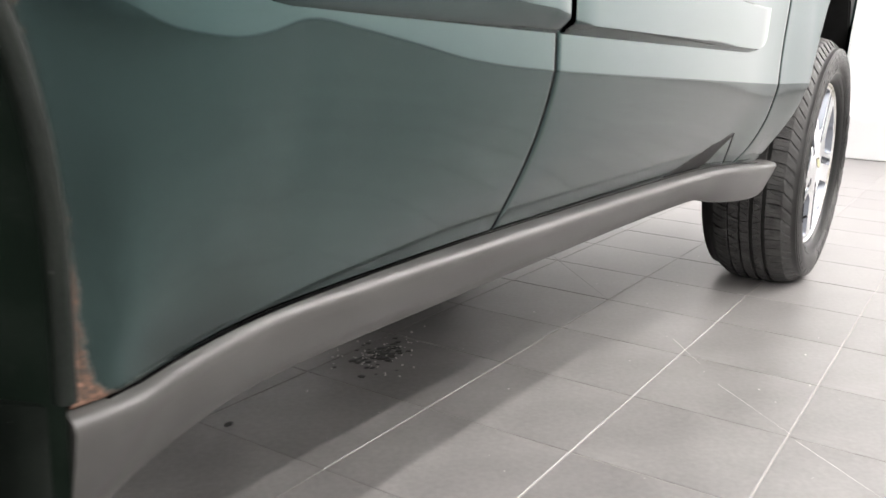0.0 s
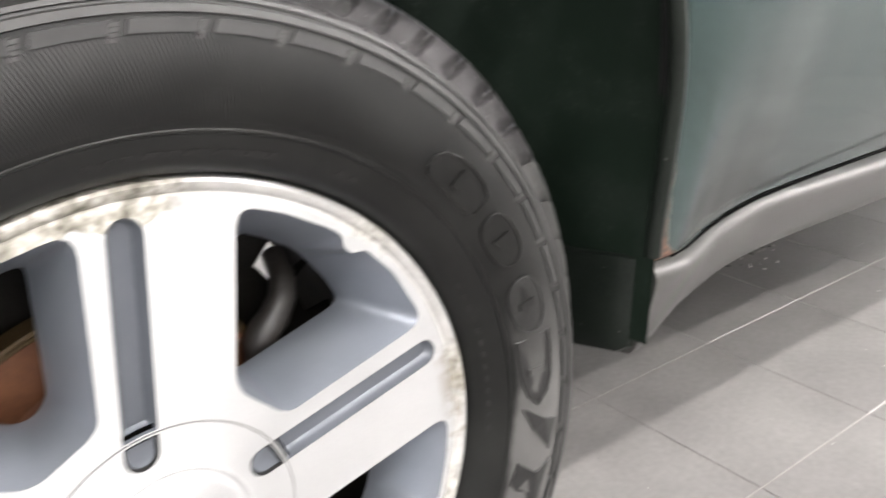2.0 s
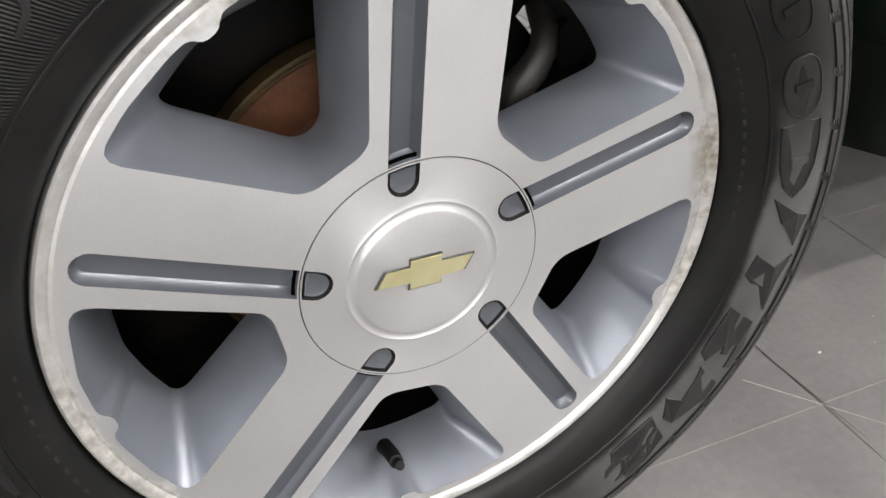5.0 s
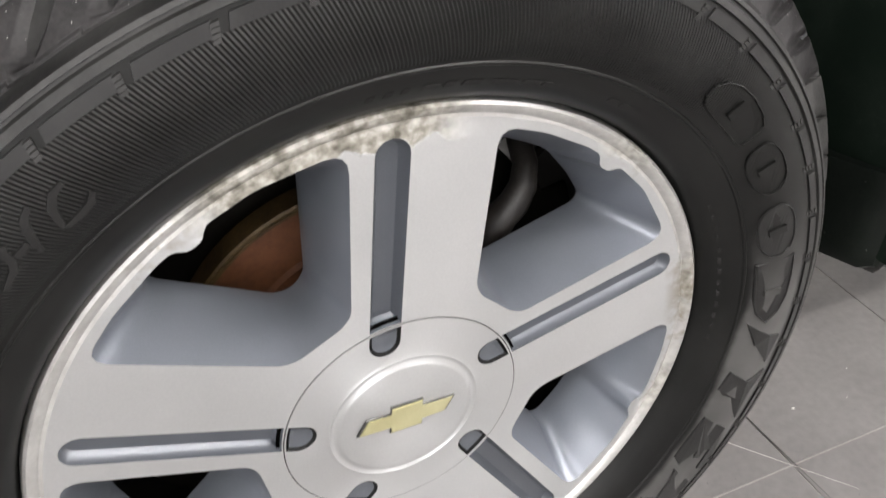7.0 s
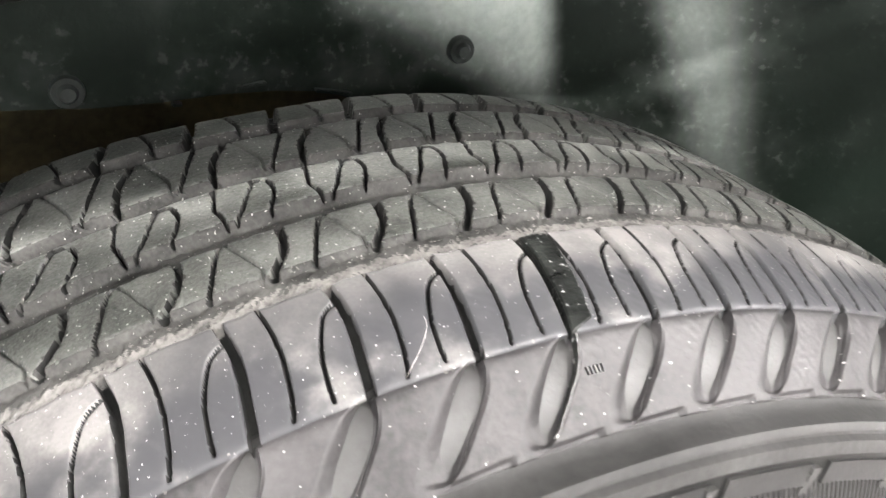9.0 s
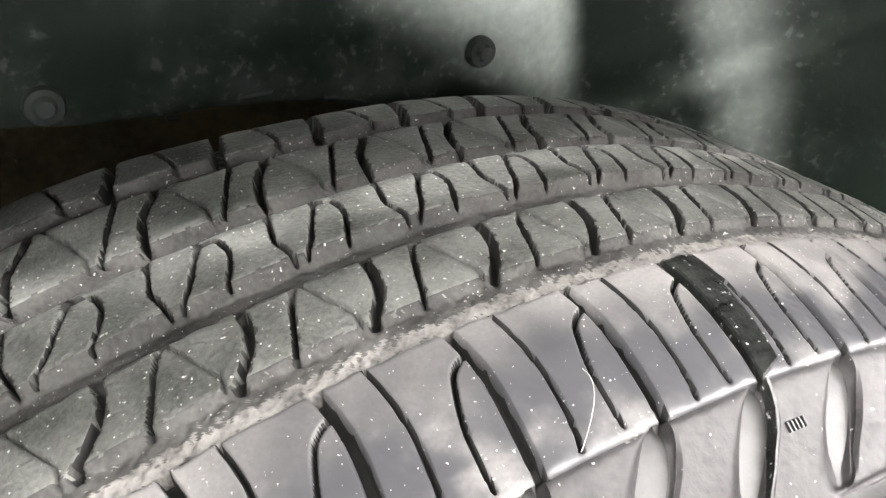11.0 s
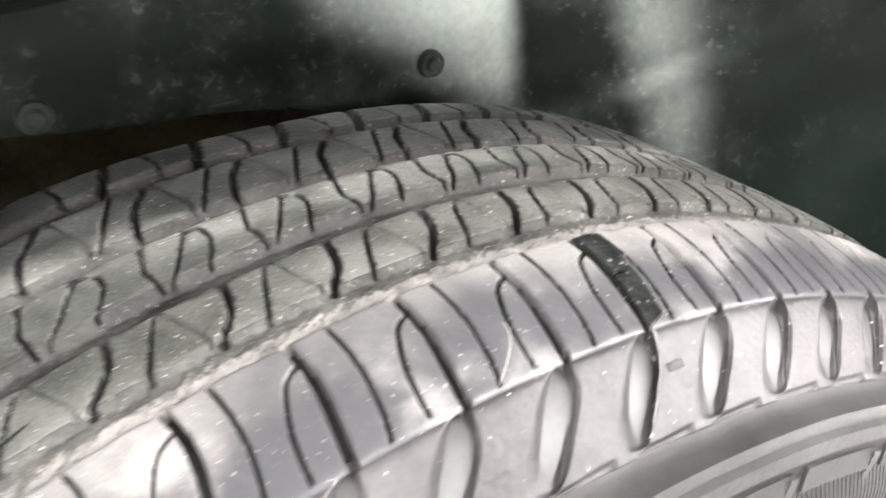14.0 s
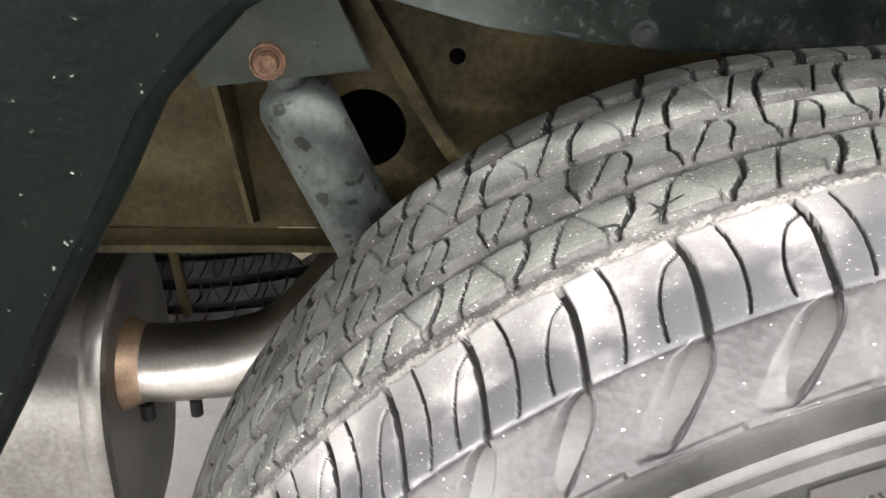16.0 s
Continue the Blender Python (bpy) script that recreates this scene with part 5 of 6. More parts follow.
def tread_height(u, v, k, kl, kr, u0):
    """Millimetres of worn relief at local u (from the repeat's end) and v (below 10: down the flank)."""
    g, seed = u + u0, 40
    h = 0.12 * waves(g, v, seed, 14) + 0.06 * waves(g, v, seed + 1, 4)
    for a, b in GROOVES:
        wob = 0.35 * waves(g, v, seed + 3, 9)
        inside = np.minimum(v - a, b - v) + wob
        h -= 4.0 * steps(inside, -0.2, 3.0) + 0.25 * steps(inside, -1.4, 0.2)
        h += steps(inside, 1.8, 3.0) * 0.45 * waves(g, v, seed + 5, 5)
    fill = -2.4 + 0.28 * waves(g, v, seed + 7, 3.2) + 0.35 * waves(g, v, seed + 8, 9)
    h = np.where((v > 49.6) & (v < 61.5), np.maximum(h, fill), h)
    top = v >= 10
    black = np.zeros(u.shape)
    rim = np.full(u.shape, 9.0)
    for a, b in GROOVES:
        rim = np.minimum(rim, np.maximum(a - v, v - b) + 0.3)
    rim = np.maximum(rim, 0)
    for line, w, depth in CUTS:
        lo, hi = min(p[1] for p in line), max(p[1] for p in line)
        near = top & (v > lo - 4) & (v < hi + 4)
        if not near.any():
            continue
        d = np.full(u.shape, 1e9)
        for scale, shift in ((kl, -P * k), (k, 0), (kr, P * kr)):
            d[near] = np.minimum(d[near], to_line(u[near], v[near], [(a * scale + shift, b) for a, b in line]))
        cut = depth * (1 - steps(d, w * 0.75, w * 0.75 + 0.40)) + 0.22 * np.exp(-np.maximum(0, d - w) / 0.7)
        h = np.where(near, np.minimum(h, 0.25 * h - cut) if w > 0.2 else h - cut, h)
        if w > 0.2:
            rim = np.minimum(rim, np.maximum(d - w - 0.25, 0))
            # Marks the cuts' depths, which get shade as black colour.
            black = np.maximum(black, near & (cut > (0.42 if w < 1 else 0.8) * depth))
    # scoops and ledge of the outer flank
    s = np.maximum(10 - v, 0)
    low = ~top
    if low.any():
        for kk, shift in ((kl, -P * k), (k, 0), (kr, P * kr)):
            r = (np.interp(s, [p[0] for p in SCOOP_R], [p[1] for p in SCOOP_R])) * kk + shift
            l = (np.interp(s, [p[0] for p in SCOOP_L], [p[1] for p in SCOOP_L])) * kk + shift
            q = (u - l) / np.maximum(r - l, 0.5)
            deep = (6.4 - 4.2 * steps(s, 10, 25.5)) * (1 - steps(s, 26.3, 27.3))
            dish = steps(q, -0.05, 0.74) * (1 - 0.62 * steps(q, 0.75, 1.0)) * ((q > -0.05) & (q < 1.0))
            slot = (np.abs(u - r) < 0.4) & (s < 26)
            h = np.where(low, h - deep * dish - np.where(slot, 1.3 * steps(s, 2, 10) * (1 - steps(s, 20, 26)), 0), h)
            ledge = (u > (-29 * kk + shift)) & (u < (-3 * kk + shift))
            thick = 0.7 + 1.0 * np.clip((u - (-29 * kk + shift)) / (26 * k), 0, 1)
            h = np.where(low & ledge, h - 1.7 * (1 - steps(np.abs(s - 28.0), thick * 0.45, thick)) * steps(u, (-29 * kk + shift), (-20 * kk + shift)) * (1 - steps(u, (-5 * kk + shift), (-3 * kk + shift))), h)
        h = np.where(low, h - 0.35 * steps(s, 17, 17.4) * 0.3, h)
    h -= 0.9 * np.exp(-np.abs(v - 10) / 1.1)
    return h, black, rim


def worn_piece(name, mats, parent, u0, k, kl, kr, v0, v1, seed, label=""):
    """One block of the worn tyre between its two cross cuts, and half of the grooves beside it."""
    nv = max(8, int((v1 - v0) / (0.5 if v0 < 0 else 0.6)))
    nu = int(P * k / (0.36 if v0 < 0 else 0.5))
    vs = np.linspace(v0, v1, nv + 1)
    edge = np.interp(vs, [p[1] for p in CUT_RIGHT], [p[0] for p in CUT_RIGHT])
    edge = np.where(vs < 10, np.interp(10 - vs, [p[0] for p in SCOOP_R], [p[1] - 0.0 for p in SCOOP_R]), edge)
    across = np.linspace(0, 1, nu + 1)[None, :]
    gu = edge[:, None] * (k * across + kl * (1 - across)) - P * k * (1 - across)
    gv = np.repeat(vs[:, None], nu + 1, 1)
    h, black, edge_dist = tread_height(gu, gv, k, kl, kr, u0)
    h = h / 1000
    h = np.where(gv < v0 + 0.01, h - (0.006 if v0 < 0 else 0), h)
    a = (gu + u0) / 364.3
    s = np.maximum(10 - gv, 0) / 30
    flat = gv >= 10
    y = np.where(flat, gv / 1000, 0.0095 - 0.0235 * s - 0.66 * h)
    r = np.where(flat, 0.3643 - 0.0115 * (np.abs(gv / 1000 - 0.114) / 0.104) ** 3 - 0.022 * (np.maximum(0, gv / 1000 - 0.170) / 0.037) ** 2 + h, 0.3528 - 0.0195 * s + 0.75 * h) + bulge(gu + u0, gv)
    co = np.stack([r * np.sin(a), y, r * np.cos(a)], -1).reshape(-1, 3)
    idx = np.arange((nv + 1) * (nu + 1)).reshape(nv + 1, nu + 1)
    quads = np.stack([idx[:-1, :-1], idx[:-1, 1:], idx[1:, 1:], idx[1:, :-1]], -1).reshape(-1, 4)
    me = bpy.data.meshes.new(name)
    me.vertices.add(len(co))
    me.vertices.foreach_set("co", co.ravel())
    me.loops.add(quads.size)
    me.loops.foreach_set("vertex_index", quads.ravel())
    me.polygons.add(len(quads))
    me.polygons.foreach_set("loop_start", np.arange(0, quads.size, 4))
    me.polygons.foreach_set("loop_total", np.full(len(quads), 4))
    for m in mats:
        me.materials.append(m)
    cu, cv, ch = gu[:-1, :-1], gv[:-1, :-1], h[:-1, :-1] * 1000
    worn = edge_dist[:-1, :-1] + 0.5 * waves(cu + u0, cv, 33, 4)
    which = np.where(cv < 9.4, 2, np.where((worn < 0.12) & (v0 > 0), 3, 0))
    crumbs = waves(cu + u0, cv, 71, 2.6) + 0.5 * waves(cu + u0, cv, 72, 7)
    for ga, gb in GROOVES:
        band = (cv > ga - 0.6) & (cv < gb + 0.4) & (ch < -0.35)
        close = 1.25 * steps(-np.abs(cv - 52.8), -5.5, -1.5) if ga == 50.0 else -1.0
        which = np.where(band & (crumbs > 1.15 - 1.6 * close), 1, which)
        which = np.where(band & (which == 0), 3, which)
    which = np.where((np.abs(cv - 10.2) < 1.1) & (crumbs > 1.15), 1, which)
    # Faces deep in the cuts take the black shade material.
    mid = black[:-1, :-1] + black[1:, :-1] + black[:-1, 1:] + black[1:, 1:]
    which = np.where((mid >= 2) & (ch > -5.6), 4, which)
    me.polygons.foreach_set("material_index", which.ravel().astype(np.int32))
    me.update()
    me.validate()
    me.shade_smooth()
    ob = new(name, me)
    ob.parent = parent
    if label:
        tagged(ob, label)
    return ob


BANDS = [(-19.3, 56.0), (56.0, 90.0), (90.0, 121.0), (121.0, 153.3), (153.3, 202.0)]


def shoulder_mesh(bm, u0, k):
    prism(bm, SHOULDER_TOP, on_tread, DEPTH, 0.22, u0, k)
    flank(bm, u0, k)


TYRE = [(0.2345, 0.004), (0.2375, -0.0065), (0.2440, -0.0130), (0.2530, -0.0180), (0.2612, -0.0212), (0.2620, -0.0226), (0.2634, -0.0229), (0.2642, -0.0222), (0.2720, -0.0266), (0.2830, -0.0302), (0.2950, -0.0312), (0.3050, -0.0302), (0.3160, -0.0274), (0.3215, -0.0258), (0.3222, -0.0272), (0.3262, -0.0258), (0.3268, -0.0232), (0.3282, -0.0226), (0.3289, -0.0240), (0.3312, -0.0226), (0.3316, -0.0180), (0.3322, -0.0120), (0.3405, -0.0010), (0.3475, 0.0085), (0.3500, 0.0150)]


def tyre_profile():
    tread = [(crown(y) - DEPTH, y) for y in (0.020, 0.035, 0.0485, 0.0490, 0.055, 0.0620, 0.0625, 0.072, 0.0815, 0.0820, 0.088, 0.0945, 0.0950, 0.105, 0.1155, 0.1160, 0.1225, 0.1230, 0.135, 0.1470, 0.1475, 0.1535, 0.1540, 0.170, 0.190)]
    inner = [(r, 0.207 - y) for r, y in TYRE[::-1]]
    return TYRE + tread + [(r, y) for r, y in inner]


def sector(bm, r0, r1, a0, a1, y, depth, n=6, lean=0.0):
    """A raised block on the sidewall between two radii and two bearings."""
    top, low = [], []
    ring = [(r0, a0 + (a1 - a0) * i / n) for i in range(n + 1)] + [(r1, a0 + lean + (a1 - a0) * (n - i) / n) for i in range(n + 1)]
    for r, a in ring:
        s = y(r)
        top.append(bm.verts.new((r * math.sin(radians(a)), s - depth, r * math.cos(radians(a)))))
        low.append(bm.verts.new((r * math.sin(radians(a)), s + 0.003, r * math.cos(radians(a)))))
    k = len(ring)
    for i in range(k):
        bm.faces.new((low[i], low[(i + 1) % k], top[(i + 1) % k], top[i]))
    bm.faces.new(top)


def side_y(r):
    return float(np.interp(r, [p[0] for p in TYRE], [p[1] for p in TYRE]))


def build_wheel(name, m, near, label):
    loops = [circle(0.2228, 180), circle(0.0840, 90)]
    slots, caps = [], []
    for k in range(5):
        loops.append(turned(WIN_OUT, 72 * k))
        slots.append(turned(capsule(0.0850, 0.2156, True), 72 * k))
        caps.append(turned(capsule(0.0606, 0.0822, False), 72 * k))
    bm = filled(loops + slots, FACE_Y)
    wheel = part(name, bm, ALLOY, suv, label, at=m, smooth=False)
    lip = lathe([(0.2228, FACE_Y), (0.2250, FACE_Y + 0.0006), (0.2262, FACE_Y - 0.0010), (0.2290, FACE_Y - 0.0030), (0.2316, FACE_Y - 0.0036), (0.2334, FACE_Y - 0.0024), (0.2342, FACE_Y + 0.001), (0.2340, 0.010)], 180)
    part("rim_lip", lip, LIP, wheel, "pitted and corroded alloy rim edge")
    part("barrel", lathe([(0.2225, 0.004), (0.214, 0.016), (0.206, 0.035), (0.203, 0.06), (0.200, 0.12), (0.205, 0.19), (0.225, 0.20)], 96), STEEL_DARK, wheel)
    for k in range(5):
        bm = bmesh.new()
        o, i2 = turned(WIN_OUT, 72 * k), turned(WIN_IN, 72 * k)
        mid = [tuple(0.94 * Vector(a) + 0.06 * Vector(b)) for a, b in zip(o, i2)]
        bridge(bm, o, FACE_Y, mid, FACE_Y + 0.003)
        bridge(bm, mid, FACE_Y + 0.003, i2, 0.040)
        bridge(bm, i2, 0.040, [tuple(0.98 * Vector(q)) for q in i2], 0.058)
        bmesh.ops.remove_doubles(bm, verts=bm.verts, dist=1e-6)
        part("window_pocket", bm, POCKET, wheel, "blue-grey painted spoke pocket" if k == 0 else "")
        bm = bmesh.new()
        s = slots[k]
        s2, s3 = shrunk(s, 0.0012), shrunk(s, 0.0045)
        bridge(bm, s, FACE_Y, s2, FACE_Y + 0.004)
        bridge(bm, s2, FACE_Y + 0.004, s3, FACE_Y + 0.0075, True)
        bmesh.ops.remove_doubles(bm, verts=bm.verts, dist=1e-6)
        part("spoke_slot", bm, SLOT, wheel)
        # Black sheet in place of the shadow at the lug cover's outer end.
        gap = turned([(x, math.sqrt(r * r - x * x)) for r, xs in ((0.0851, (-0.0215, -0.0125, -0.0035)), (0.0878, (-0.0035, -0.0125, -0.0215))) for x in xs], 72 * k)
        part("slot_shade", slab(gap, FACE_Y + 0.0022, FACE_Y + 0.004), HOLE, wheel)
    # centre cap with its five covers
    bm = filled([circle(0.0833, 90), circle(0.0560, 72)] + caps, FACE_Y - 0.0003)
    a, b = bridge(bm, circle(0.0833, 90), FACE_Y - 0.0003, circle(0.0831, 90), FACE_Y + 0.0008)
    dome = [(0.0560, FACE_Y - 0.0003), (0.0535, FACE_Y - 0.0013), (0.0518, FACE_Y - 0.0002), (0.0500, FACE_Y - 0.0002), (0.0478, FACE_Y - 0.0018), (0.0460, FACE_Y - 0.0024), (0.030, FACE_Y - 0.0028), (0.0, FACE_Y - 0.0030)]
    d = lathe(dome, 72)
    me = bpy.data.meshes.new("dome")
    d.to_mesh(me)
    d.free()
    bm.from_mesh(me)
    bpy.data.meshes.remove(me)
    bmesh.ops.remove_doubles(bm, verts=bm.verts, dist=1e-6)
    part("centre_cap", bm, ALLOY, wheel, "brushed alloy centre cap")
    # Black ring that darkens the gap round the cap.
    part("cap_gap_shade", lathe([(0.0812, FACE_Y + 0.0009), (0.0846, FACE_Y + 0.0009), (0.0852, FACE_Y + 0.004)], 72), HOLE, wheel)
    for k in range(5):
        bm = bmesh.new()
        c = caps[k]
        c2, c3 = shrunk(c, 0.001), shrunk(c, 0.004)
        bridge(bm, c, FACE_Y - 0.0003, c2, FACE_Y + 0.002)
        bridge(bm, c2, FACE_Y + 0.002, c3, FACE_Y + 0.004)
        part("cover_edge", bm, BLACK, wheel)
        bm = bmesh.new()
        c4, c5 = shrunk(c, 0.0022), shrunk(c, 0.0052)
        bridge(bm, c4, FACE_Y + 0.004, c4, FACE_Y + 0.0012)
        bridge(bm, c4, FACE_Y + 0.0012, c5, FACE_Y + 0.0024, True)
        bmesh.ops.remove_doubles(bm, verts=bm.verts, dist=1e-6)
        part("lug_cover", bm, SLOT, wheel)
    tie = [(-0.0335, -0.0068), (-0.0105, -0.0060), (-0.0110, -0.0115), (0.0110, -0.0105), (0.0110, -0.0052), (0.0275, -0.0046), (0.0335, 0.0068), (0.0105, 0.0060), (0.0110, 0.0115), (-0.0110, 0.0105), (-0.0110, 0.0052), (-0.0275, 0.0046)]
    tie = [(x, z + 0.0034) for x, z in turned(tie, 2.5)]
    part("emblem_edge", slab([(x * 1.05, z * 1.1) for x, z in tie], FACE_Y - 0.0042, FACE_Y - 0.002), EMBLEM_EDGE, wheel)
    part("emblem", slab(tie, FACE_Y - 0.0049, FACE_Y - 0.002, 0.0003), GOLD, wheel, "gold emblem plate")
    part("wheel_back", lathe([(0.0856, FACE_Y + 0.004), (0.094, 0.02), (0.099, 0.045), (0.099, 0.06), (0.05, 0.07), (0.0, 0.07)], 48), POCKET, wheel)
    # brake
    part("brake_disc", lathe([(0.0, 0.082), (0.088, 0.082), (0.09, 0.086), (0.1255, 0.0865), (0.1260, 0.104), (0.0, 0.104)], 64), RUST_DISC, wheel, "rusted brown brake disc")
    part("disc_edge", lathe([(0.1262, 0.0862), (0.1268, 0.0848), (0.1288, 0.0848), (0.1294, 0.0858), (0.1302, 0.0858), (0.1318, 0.0872), (0.1318, 0.105), (0.1265, 0.106)], 64), RUST_RIM, wheel)
    cal = [polar(0.086, 62 + 30 * i / 8) for i in range(9)] + [polar(0.138, 92 - 30 * i / 8) for i in range(9)]
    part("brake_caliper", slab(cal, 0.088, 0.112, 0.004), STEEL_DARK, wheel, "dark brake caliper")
    part("brake_hose", tubed([polar3(0.186, 47, 0.108), polar3(0.176, 49, 0.090), polar3(0.164, 50.5, 0.080), polar3(0.150, 51.6, 0.076), polar3(0.138, 52, 0.076), polar3(0.128, 54, 0.077), polar3(0.1215, 60, 0.078), polar3(0.119, 67, 0.082)], [0.009, 0.0095, 0.0105, 0.0115, 0.012, 0.0125, 0.0125, 0.012], 16), HOSE, wheel, "grey brake hose")
    part("hose_clip", tubed([polar3(0.126, 56, 0.063), polar3(0.121, 60, 0.064)], 0.0045, 10), CLIP, wheel, "small pale clip on the brake hose")
    # Near-black sheet added to darken the spoke openings; notches leave bright gaps.
    reach = lambda a: 0.170 if 46 <= a <= 55 else 0.179 if 58 <= a <= 68 else 0.2005
    part("dark_backing", slab([polar(reach(i), i) for i in range(360)], 0.114, 0.118), STEEL_DARK, wheel, "near-black backing sheet added behind the brake")
    part("valve_stem", tubed([polar3(0.190, 185.5, 0.034), polar3(0.181, 186, 0.016), polar3(0.173, 187, 0.0), polar3(0.1725, 187, -0.001), polar3(0.167, 187.6, -0.010)], [0.0065, 0.006, 0.0055, 0.004, 0.0036], 12), BLACK, wheel, "black rubber tyre valve")
    tyre = part("tyre", lathe(tyre_profile(), 220), [RUBBER, OUTER], wheel, "black tyre with a finely ribbed sidewall and dusty grooves")
    for poly in tyre.data.polygons:
        c = poly.center
        poly.material_index = 1 if math.hypot(c.x, c.z) > 0.3205 and c.y < 0.02 else 0
    # raised bars with a serrated tick between each two
    for k in range(45):
        a = 6.7 + 8.0 * k
        bm = bmesh.new()
        sector(bm, 0.3128, 0.3195, a + 0.75, a + 7.3, side_y, 0.0011, 6, 0.5)
        part("sidewall_bar", bm, PLATE, wheel)
        bm = bmesh.new()
        for q in range(4):
            r = 0.3095 + 0.0024 * q
            sector(bm, r, r + 0.0019, a - 0.9 + 0.12 * q, a - 0.15 + 0.12 * q, side_y, 0.0004 + 0.0005 * q, 2, 0.1)
        part("sidewall_tick", bm, OUTER, wheel)
    # raised shapes of the sidewall: (bearing, half length in degrees, inner and outer radius, outline)
    oval = [(math.copysign(abs(math.cos(q)) ** 0.85, math.cos(q)), math.copysign(abs(math.sin(q)) ** 0.85, math.sin(q))) for q in np.linspace(0, 2 * math.pi, 32, endpoint=False)]
    dee = [(-1, -1), (-0.4, -1), (0.2, -0.92), (0.7, -0.6), (1, 0), (0.7, 0.6), (0.2, 0.92), (-0.4, 1), (-1, 1)]
    drop = [(-1, -0.5), (-1, 0.1), (-0.8, 0.62), (-0.4, 0.93), (0.1, 1), (0.6, 0.9), (0.92, 0.62), (1, 0.2), (1, -0.75), (0.85, -0.95), (0.4, -1), (-0.4, -1), (-0.8, -0.85)]
    wedge = [(-1, -0.9), (-0.35, 0.35), (-0.2, 1), (1, 0.75), (0.1, 0.1), (0.05, -0.3)]
    arrow = [(-1, -0.85), (-0.6, 0.2), (-1, 1), (-0.1, 0.7), (1, 0.8), (0.2, 0.15), (-0.15, -1)]
    comb = [(-1, -0.9), (-0.7, 0.5), (0.2, 0.95), (1, 1), (1, 0.6), (0.2, 0.45), (0.25, 0.15), (0.6, 0.2), (0.6, -0.15), (0.3, -0.25), (1, -0.6), (0.8, -1)]
    keel = [(-1, -0.6), (-0.7, 0.9), (-0.1, 1), (1, 0.2), (1, -0.4), (0.4, -1), (0.2, -0.3), (-0.5, -0.4)]
    shapes = [(44.2, 5.9, 0.2735, 0.2985, drop, True), (57.0, 4.8, 0.2715, 0.2975, oval, True), (69.7, 5.1, 0.2700, 0.2975, oval, True), (82.2, 6.4, 0.2690, 0.2980, dee, True), (93.0, 4.4, 0.2690, 0.3040, wedge, False), (104.0, 5.0, 0.2690, 0.3040, arrow, False), (114.8, 5.4, 0.2690, 0.3050, comb, False), (127.0, 5.6, 0.2690, 0.3050, keel, False), (139.0, 5.4, 0.2690, 0.3040, comb, False)]
    for turn in (0, 180):
        for a, w, ra, rb, outline, framed in shapes if not turn else shapes[:-2]:
            ring = [(a + turn + w * cx, (ra + rb) / 2 + (rb - ra) / 2 * cz) for cx, cz in outline]
            flat_ring = [(t * 5.0, r * 1000) for t, r in ring]
            steps_in = ((0.0, -0.002), (0.0, 0.0014), (0.6, 0.0017), (1.0, 0.0005), (2.0, 0.0004)) if framed else ((0.0, -0.002), (0.0, 0.0009), (0.5, 0.0014))
            bm = bmesh.new()
            last = None
            for inset, proud in steps_in:
                loop = shrunk(flat_ring, inset) if inset else flat_ring
                now = [bm.verts.new((r / 1000 * math.sin(radians(t / 5.0)), side_y(r / 1000) - proud, r / 1000 * math.cos(radians(t / 5.0)))) for t, r in loop]
                if last:
                    for i in range(len(now)):
                        bm.faces.new((last[i], last[(i + 1) % len(now)], now[(i + 1) % len(now)], now[i]))
                last = now
            bmesh.ops.triangulate(bm, faces=[bm.faces.new(last)])
            part("sidewall_plate", bm, RUBBER if a < 62 else PLATE, wheel, smooth=False)
            if framed:
                bm = bmesh.new()
                sector(bm, (ra + rb) / 2 - 0.0062, (ra + rb) / 2 + 0.0062, a + turn - 0.62, a + turn + 0.62, side_y, 0.0019, 3)
                part("sidewall_bar", bm, RUBBER, wheel)
        # curled marks behind: bent strokes, thick in the middle
        for stroke in (((0.2955, -41.3), (0.2930, -42.0), (0.2880, -42.3), (0.2845, -43.1), (0.2815, -45.3)), ((0.2993, -37.4), (0.2965, -38.5), (0.2920, -39.2), (0.2870, -39.7), (0.2803, -40.3)), ((0.2876, -41.8), (0.2879, -40.1)), ((0.2972, -34.0), (0.2962, -35.3), (0.2915, -36.4), (0.2860, -36.9), (0.2810, -37.3)), ((0.2803, -37.2), (0.2799, -35.5), (0.2812, -34.0), (0.2852, -33.1))):
            wide = [0.0009 + 0.0011 * math.sin(math.pi * (i + 0.5) / len(stroke)) for i in range(len(stroke))]
            path = [Vector((math.radians(a + turn) * 0.29, r)) for r, a in stroke]
            bm = bmesh.new()
            lines = []
            for i, q in enumerate(path):
                along = (path[min(i + 1, len(path) - 1)] - path[max(i - 1, 0)]).normalized()
                off = Vector((-along.y, along.x)) * wide[i]
                row = []
                for side, up in ((1.25, -0.001), (1, 0.0008), (-1, 0.0008), (-1.25, -0.001)):
                    w = q + off * side
                    row.append(bm.verts.new((w.y * math.sin(w.x / 0.29), side_y(w.y) - up, w.y * math.cos(w.x / 0.29))))
                lines.append(row)
            for ra, rb in zip(lines, lines[1:]):
                for i in range(3):
                    bm.faces.new((ra[i], ra[i + 1], rb[i + 1], rb[i]))
            bm.faces.new(lines[0])
            bm.faces.new(lines[-1][::-1])
            part("sidewall_bar", bm, PLATE, wheel, smooth=False)
        for a, w in ((-6.3, 0.9), (-4.1, 1.0), (-2.0, 0.9), (0.6, 1.9), (3.4, 1.2), (5.6, 2.4), (9.6, 3.0), (13.6, 2.6), (16.6, 1.0), (27.5, 1.6), (29.8, 1.4)):
            bm = bmesh.new()
